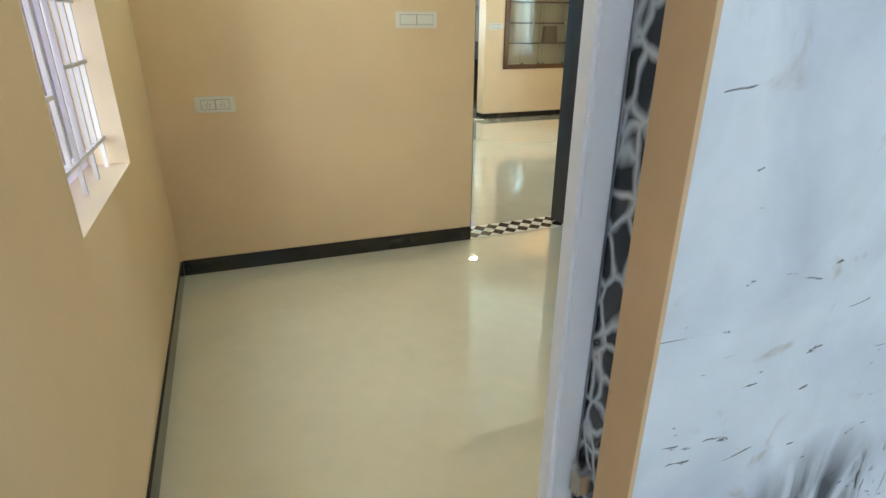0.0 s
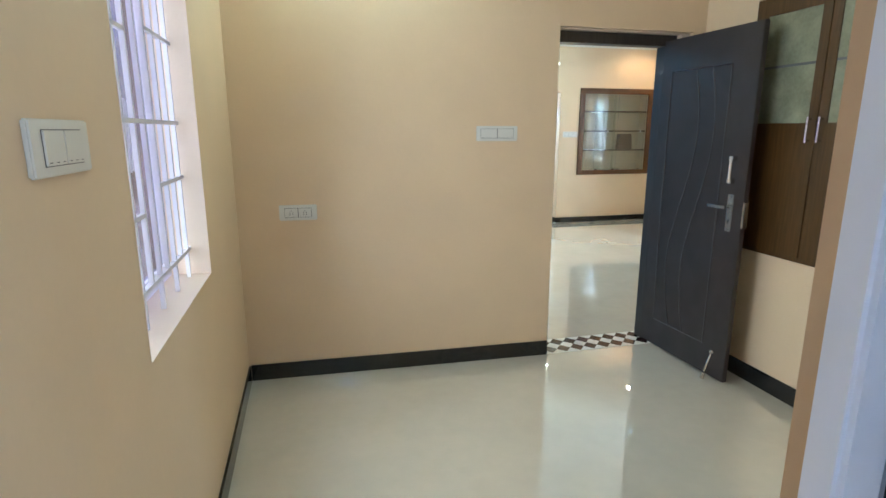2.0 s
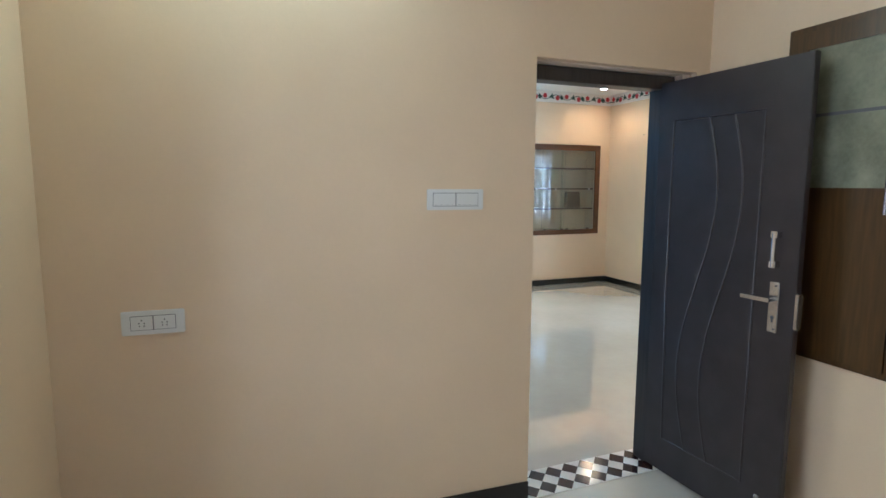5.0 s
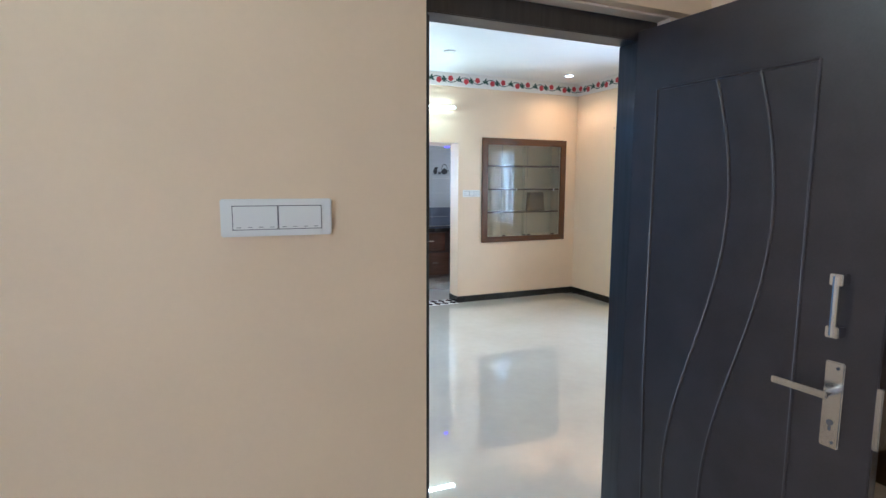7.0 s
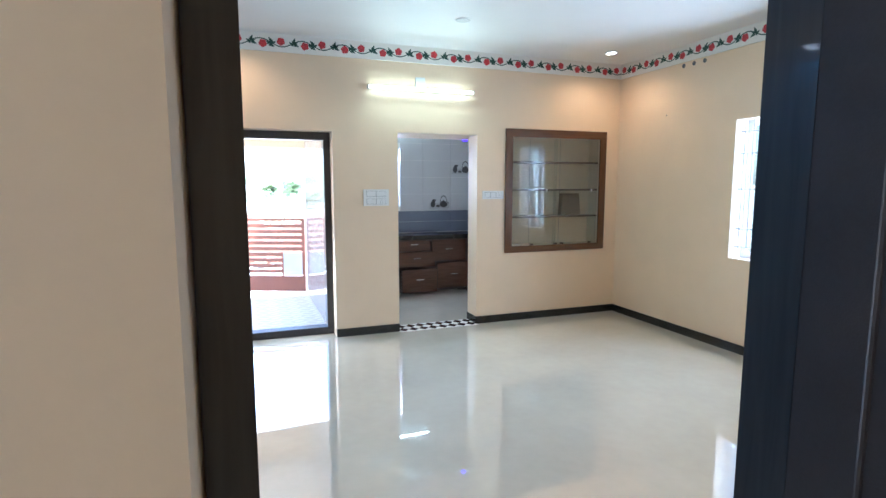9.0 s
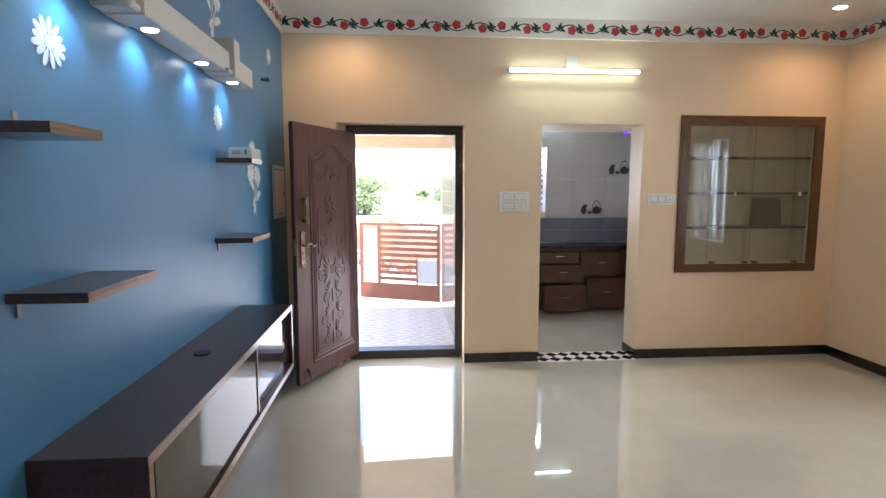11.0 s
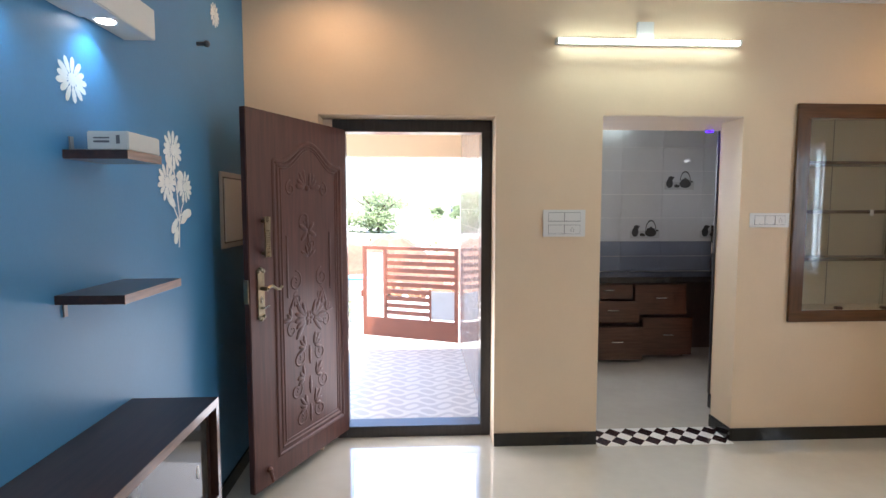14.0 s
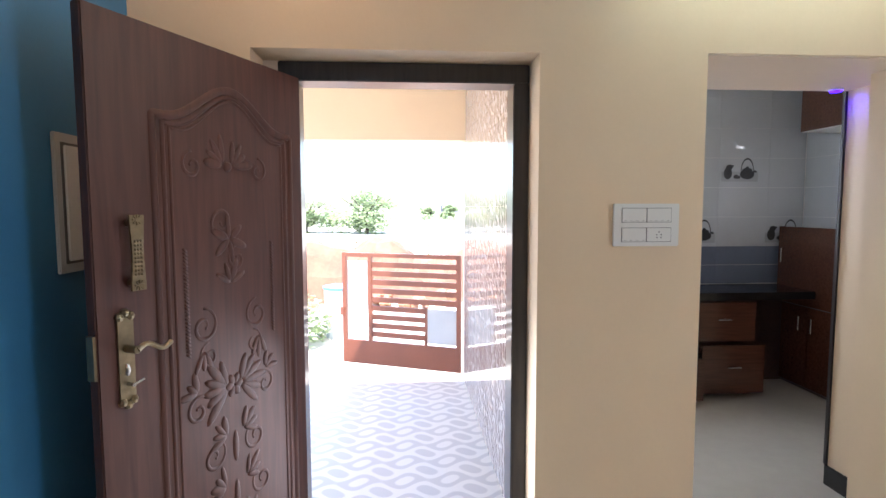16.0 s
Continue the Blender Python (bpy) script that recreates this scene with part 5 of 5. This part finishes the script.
# violet indicator lamp in the deep doorway head
LX, LY = 4.49, 9.07
vl = thing("indicator_lamp", "small glowing violet lamp under the doorway head", "lamp")
b = bmn()
rod(b, (LX, LY, 2.094), (LX, LY, 2.101), 0.026, 16)
part("lens", b, M_VIOLET, vl)
b = bmn()
rod(b, (LX, LY, 2.101), (LX, LY, 2.112), 0.034, 16)
part("bezel", b, M_PVC, vl)
b = bmn()
slab(b, 3.506, 4.409, LIV_Y1 + 0.004, KIT_Y0 + 0.002, 2.112, 2.1195)
slab(b, 3.421, STUB_X - 0.001, KIT_Y0 + 0.002, STUB_Y, 2.112, 2.1185)
setting("trim_kitchen_soffit", b, M_REVEAL, "pale painted soffit of the deep kitchen doorway", "trim")
spot("violet_glow", (LX + 0.02, LY, 2.085), 0.17, (0.04, 0.0, 1.0), 130, (STUB_X, LY - 0.02, 1.97))
b = bmn()
slab(b, STUB_X - 0.013, STUB_X - 0.001, STUB_Y - 0.012, STUB_Y + 0.006, 0.112, 2.111)
tagged(new("trim_jamb_edge", mesh_of("trim_jamb_edge", b, M_FRAME)), "dark strip fixed along the kitchen door jamb", "jamb strip", kind="structure")

# ---- porch and open ground ----
M_PORCH = mat("grey_cream_porch_tile", (0.52, 0.50, 0.46), 0.3, vary=0.05)
nt = M_PORCH.node_tree
geo = next(n for n in nt.nodes if n.type == "NEW_GEOMETRY")
sep = nt.nodes.new("ShaderNodeSeparateXYZ")
nt.links.new(geo.outputs["Position"], sep.inputs[0])


def mth(op, a, c=None):
    n = nt.nodes.new("ShaderNodeMath")
    n.operation = op
    for i, v in enumerate((a, c)):
        if v is None:
            continue
        if isinstance(v, (int, float)):
            n.inputs[i].default_value = v
        else:
            nt.links.new(v, n.inputs[i])
    return n.outputs[0]


kx, ky = 2 * math.pi / 0.27, 2 * math.pi / 0.235
px_ = mth("MULTIPLY", sep.outputs[0], kx)
bend = mth("MULTIPLY", mth("SINE", px_), 0.6)
py_ = mth("ADD", mth("MULTIPLY", sep.outputs[1], ky), bend)
wav2 = mth("ADD", mth("MULTIPLY", mth("COSINE", px_), 0.8), mth("COSINE", py_))
rings = mth("SINE", mth("MULTIPLY", mth("ADD", wav2, 0.1), 2.9))
rg = nt.nodes.new("ShaderNodeMapRange")
rg.inputs["From Min"].default_value, rg.inputs["From Max"].default_value = -0.35, 0.35
nt.links.new(rings, rg.inputs["Value"])
mixp = nt.nodes.new("ShaderNodeMix")
mixp.data_type = "RGBA"
mixp.inputs["A"].default_value, mixp.inputs["B"].default_value = (0.58, 0.555, 0.50, 1), (0.76, 0.73, 0.65, 1)
nt.links.new(rg.outputs[0], mixp.inputs["Factor"])
nt.links.new(mixp.outputs["Result"], nt.nodes["Principled BSDF"].inputs["Base Color"])
PZ = -0.10
b = bmn()
slab(b, -1.5, 2.95, 8.86, 11.32, PZ - 0.3, PZ)
setting("porch_floor", b, M_PORCH, "porch floor of patterned grey and cream tiles", "floor")
b = bmn()
slab(b, 2.85, 2.95, 8.80, 11.30, PZ, 2.9)
pw = setting("wall_porch", b, M_REVEAL, "porch wall clad in glossy wave-pattern tiles")
M_WAVE_W = mat("glossy_white_wave_tile", (0.70, 0.66, 0.62), 0.08, vary=0.05)
M_WAVE_B = mat("glossy_brown_wave_tile", (0.30, 0.17, 0.12), 0.08, vary=0.15)
wave_mesh = {}
rng = random.Random(8)
for k in range(12):
    for j in range(18):
        if (k * 18 + j) >= 230:
            continue
        y0, z0 = 8.90 + 0.2 * k, PZ + 0.02 + 0.16 * j
        kind = rng.randrange(4)
        if kind not in wave_mesh:
            t = bmn()
            slab(t, -0.006, 0, -0.098, 0.098, -0.078, 0.078)
            me = mesh_of("tile", t, M_WAVE_W)
            wave_mesh[kind] = me
        ob = new("tile", wave_mesh[kind])
        ob.parent = pw
        ob.location = (2.85, y0 + 0.1, z0 + 0.08)
b = bmn()
for k in range(48):
    for j in range(24):
        y = 8.91 + 0.05 * k
        z = PZ + 0.04 + 0.12 * j + (0.06 if k % 2 else 0) + 0.03 * math.sin(k * 1.3)
        r = rng.uniform(0.035, 0.065)
        pts = [(0.004, -r), (0.017, -r * 0.3), (0.012, r * 0.4), (0.023, r), (0.001, r), (-0.010, r * 0.4), (-0.005, -r * 0.3), (-0.018, -r)]
        b.faces.new([b.verts.new((2.8432, y + u, z + w)) for u, w in pts])
part("wave_print", b, M_WAVE_B, pw, "brown wave dashes")
b = bmn()
slab(b, -1.5, 2.95, 8.78, 11.4, 2.62, 2.75)
setting("ceiling_porch", b, M_REVEAL, "peach painted porch ceiling")
b = bmn()
slab(b, -1.5, 2.95, 11.2, 11.4, 2.10, 2.62)
setting("beam_porch", b, M_PEACH, "peach painted porch beam", "beam")
b = bmn()
slab(b, 2.845, 2.90, 11.30, 11.38, PZ, 2.1)
setting("trim_porch_column", b, M_REVEAL, "pale porch corner column", "trim")

# gate
GA, GB = Vector((2.835, 11.46, 0)), Vector((1.67, 11.95, 0))
WG = (GB - GA).length
gx = (GB - GA).normalized()
gy = Vector((gx.y, -gx.x, 0))
gm = Matrix(((gx.x, gy.x, 0, GA.x), (gx.y, gy.y, 0, GA.y), (0, 0, 1, 0), (0, 0, 0, 1)))
M_GATE = mat("brown_gate_enamel", (0.26, 0.085, 0.045), 0.4, vary=0.1)
M_GPAN = mat("grey_white_gate_panel", (0.55, 0.55, 0.55), 0.4, vary=0.06)
gt = thing("gate", "brown enamelled steel gate leaf standing half open", "gate")
G0, G1 = PZ - 0.0 + 0.03, 1.06
for nm, a in (("stile", (0, 0.045, G0, G1)), ("stile", (WG - 0.045, WG, G0, G1)), ("rail", (0.045, WG - 0.045, G1 - 0.04, G1)), ("rail", (0.045, WG - 0.045, G0, G0 + 0.02)), ("kick_plate", (0.045, WG - 0.045, G0 + 0.02, G0 + 0.24)), ("stile", (WG - 0.33, WG - 0.29, G0 + 0.24, G1 - 0.04))):
    b = bmn()
    slab(b, a[0], a[1], -0.018, 0.018, a[2], a[3], gm)
    part(nm, b, M_GATE, gt, bevel=0.002)
for k in range(9):
    z = G0 + 0.285 + 0.088 * k
    b = bmn()
    slab(b, (0.36 if k < 4 else 0.045), WG - 0.33, -0.010, 0.010, z, z + 0.052, gm)
    part("slat", b, M_GATE, gt)
b = bmn()
slab(b, 0.345, 0.37, -0.012, 0.012, G0 + 0.24, G0 + 0.62, gm)
part("stile", b, M_GATE, gt)
for a in ((0.05, 0.34, G0 + 0.26, G0 + 0.60), (WG - 0.275, WG - 0.06, G0 + 0.26, G1 - 0.08)):
    b = bmn()
    slab(b, a[0], a[1], -0.006, 0.006, a[2], a[3], gm)
    part("panel", b, M_GPAN, gt, "pale grey sheet panel")
b = bmn()
gxc = WG - 0.165
for k, (dx, z1) in enumerate(((-0.05, 0.62), (0.0, 0.80), (0.045, 0.70), (0.02, 0.52))):
    ribbon(b, [gm @ Vector((gxc + dx * t * t, 0.0075, 0.22 + (z1 - 0.22) * t)) for t in (0, 0.3, 0.6, 1.0)], 0.004, 5)
    for q in range(5):
        a = q * 1.2566 + k
        ball(b, gm @ Vector((gxc + dx + 0.018 * math.cos(a), 0.007, z1 + 0.018 * math.sin(a))), 0.011, (1, 0.4, 1), 6)
part("etched_flower", b, M_PVC, gt, "white etched flower stems")
b = bmn()
slab(b, WG - 0.02, WG + 0.02, -0.03, 0.03, 0.42, 0.50, gm)
part("latch", b, M_GATE, gt)

# ground
M_GROUND = mat("dry_sandy_earth", (0.46, 0.42, 0.34), 0.9, vary=0.25, scale=0.6, fine=6, bump=0.6, bump_scale=8)
b = bmn()
bmesh.ops.create_grid(b, x_segments=2, y_segments=2, size=700)
bmesh.ops.transform(b, matrix=Matrix.Translation((0, 0, -0.42)), verts=b.verts)
setting("ground", b, M_GROUND, "dry sandy open ground", "ground")

# plants, hedge and trees
M_FOL = mat("green_foliage", (0.20, 0.25, 0.13), 0.7, vary=0.5, scale=3, fine=30)
let_light_through(M_FOL, 0.5, (0.40, 0.48, 0.27))
M_DRY = mat("dry_scrub", (0.26, 0.24, 0.10), 0.8, vary=0.4, scale=2, fine=20)
M_BARK = mat("bark", (0.10, 0.07, 0.05), 0.9, vary=0.3)


def leaves(bm, c, rx, ry, rz, n, size, rng):
    for _ in range(n):
        while True:
            p = Vector((rng.uniform(-1, 1), rng.uniform(-1, 1), rng.uniform(-1, 1)))
            if 0.15 < p.length < 1:
                break
        p = Vector(c) + Vector((p.x * rx, p.y * ry, p.z * rz))
        a, q, s = rng.uniform(0, 6.3), rng.uniform(-1, 1), size * rng.uniform(0.6, 1.4)
        u = Vector((math.cos(a), math.sin(a), q * 0.6)) * s
        w = Vector((-math.sin(a), math.cos(a), rng.uniform(-0.8, 0.8))) * s * 0.5
        bm.faces.new([bm.verts.new(p + d) for d in (-u, w, u, -w)])


def tree(x, y, h, spread, seed, label):
    rng = random.Random(seed)
    t = thing("tree", label, "tree", "distant trees", at=Matrix.Translation((x, y, -0.42)))
    b = bmn()
    rod(b, (0, 0, 0), (0, 0, h * 0.45), 0.12, 8, 0.08)
    for k in range(6):
        a = k * 1.05
        rod(b, (0, 0, h * 0.35), (spread * 0.5 * math.cos(a), spread * 0.5 * math.sin(a), h * 0.7), 0.07, 6, 0.03)
    part("trunk", b, M_BARK, t)
    b = bmn()
    for k in range(22):
        a = rng.uniform(0, 6.3)
        q = rng.uniform(0, spread * 0.7)
        leaves(b, (q * math.cos(a), q * math.sin(a), h * rng.uniform(0.10, 0.80)), spread * 0.36, spread * 0.36, h * 0.17, 260, 0.12, rng)
    part("crown", b, M_FOL, t)


tree(-0.5, 46, 3.9, 4.0, 1, "bushy green tree on open ground")
tree(-5.2, 48, 3.4, 3.2, 2, "bushy green tree on open ground")
tree(8.6, 85, 2.6, 1.6, 3, "far green tree on open ground")
tree(5.6, 88, 2.2, 1.6, 5, "far green tree on open ground")
rng = random.Random(6)
b = bmn()
for k in range(130):
    leaves(b, (rng.uniform(-6, 8), rng.uniform(19.8, 34), -0.32 + rng.uniform(0, 0.10)), 0.35, 0.35, 0.22, 16, 0.07, rng)
for k in range(46):
    leaves(b, (rng.uniform(-3, 5), rng.uniform(18.4, 19.8), rng.uniform(0.30, 0.62)), 0.20, 0.20, rng.uniform(0.08, 0.30), 26, 0.045, rng)
tagged(new("scrub", mesh_of("scrub", b, M_DRY)), "dry scrub and weeds over open ground", "scrub", kind="stuff")
b = bmn()
for k in range(90):
    y = rng.uniform(55, 120)
    leaves(b, (rng.uniform(-0.10, 0.16) * y, y, rng.uniform(-0.2, 0.5)), rng.uniform(0.5, 1.6), 0.6, rng.uniform(0.3, 0.8), 60, 0.16, rng)
tagged(new("far_shrubs", mesh_of("far_shrubs", b, M_FOL)), "pale green shrubs dotted over the far field", "shrubs", kind="stuff")
b = bmn()
for k in range(14):
    leaves(b, (rng.uniform(0.6, 1.15), rng.uniform(13.7, 14.5), rng.uniform(-0.35, 0.15)), 0.22, 0.22, 0.22, 40, 0.05, rng)
tagged(new("weeds", mesh_of("weeds", b, M_FOL)), "green weeds beside the barrel", "weeds", kind="stuff")
b = bmn()
for i in range(90):
    for j in range(9):
        x, u = -6 + 0.16 * i, j / 8
        top = 1.02 + 0.18 * math.sin(x * 1.3) + 0.14 * math.sin(x * 3.7 + 1)
        b.verts.new((x, 17.2 + 2.4 * u, -0.43 + top * math.sin(math.pi * u) ** 0.8 + (rng.uniform(-0.06, 0.06) if 0 < j < 8 else 0)))
b.verts.ensure_lookup_table()
for i in range(89):
    for j in range(8):
        b.faces.new([b.verts[q] for q in (i * 9 + j, i * 9 + 9 + j, i * 9 + 10 + j, i * 9 + 1 + j)])
bmesh.ops.recalc_face_normals(b, faces=b.faces)
setting("ground_bank", b, mat("red_earth", (0.17, 0.075, 0.040), 0.9, vary=0.35, scale=2, fine=12, bump=0.6, bump_scale=10), "low bank of reddish earth", "ground")
b = bmn()
for k in range(90):
    ball(b, (rng.uniform(-4, 7), rng.uniform(16.4, 17.2), -0.42 + rng.uniform(0, 0.25)), rng.uniform(0.05, 0.2), (1, 1, 0.7), 6)
tagged(new("rubble", mesh_of("rubble", b, mat("red_brown_rubble", (0.30, 0.15, 0.08), 0.9, vary=0.3))), "bank of reddish earth and rubble", "rubble", kind="stuff")
br = thing("barrel", "pale grey plastic water barrel with a blue rim", "barrel")
b = bmn()
rod(b, (1.36, 14.5, -0.42), (1.36, 14.5, 0.31), 0.24, 24, 0.27)
part("body", b, mat("pale_grey_barrel", (0.50, 0.52, 0.52), 0.5), br, smooth=False)
b = bmn()
rod(b, (1.36, 14.5, 0.31), (1.36, 14.5, 0.34), 0.285, 24)
part("rim", b, mat("blue_barrel_rim", (0.10, 0.25, 0.40), 0.5), br, "blue rim")
far = thing("house", "far pale flat-roofed house", "house")
b = bmn()
slab(b, 7.0, 11.0, 90, 96, -0.42, 2.6)
part("wall", b, M_WHITE, far)
b = bmn()
slab(b, 6.8, 11.2, 89.8, 96.2, 2.6, 2.85)
part("roof", b, M_REVEAL, far)
for x in (7.8, 9.8):
    b = bmn()
    slab(b, x, x + 0.8, 89.95, 90.05, 0.7, 1.8)
    part("window", b, M_PVC2, far)
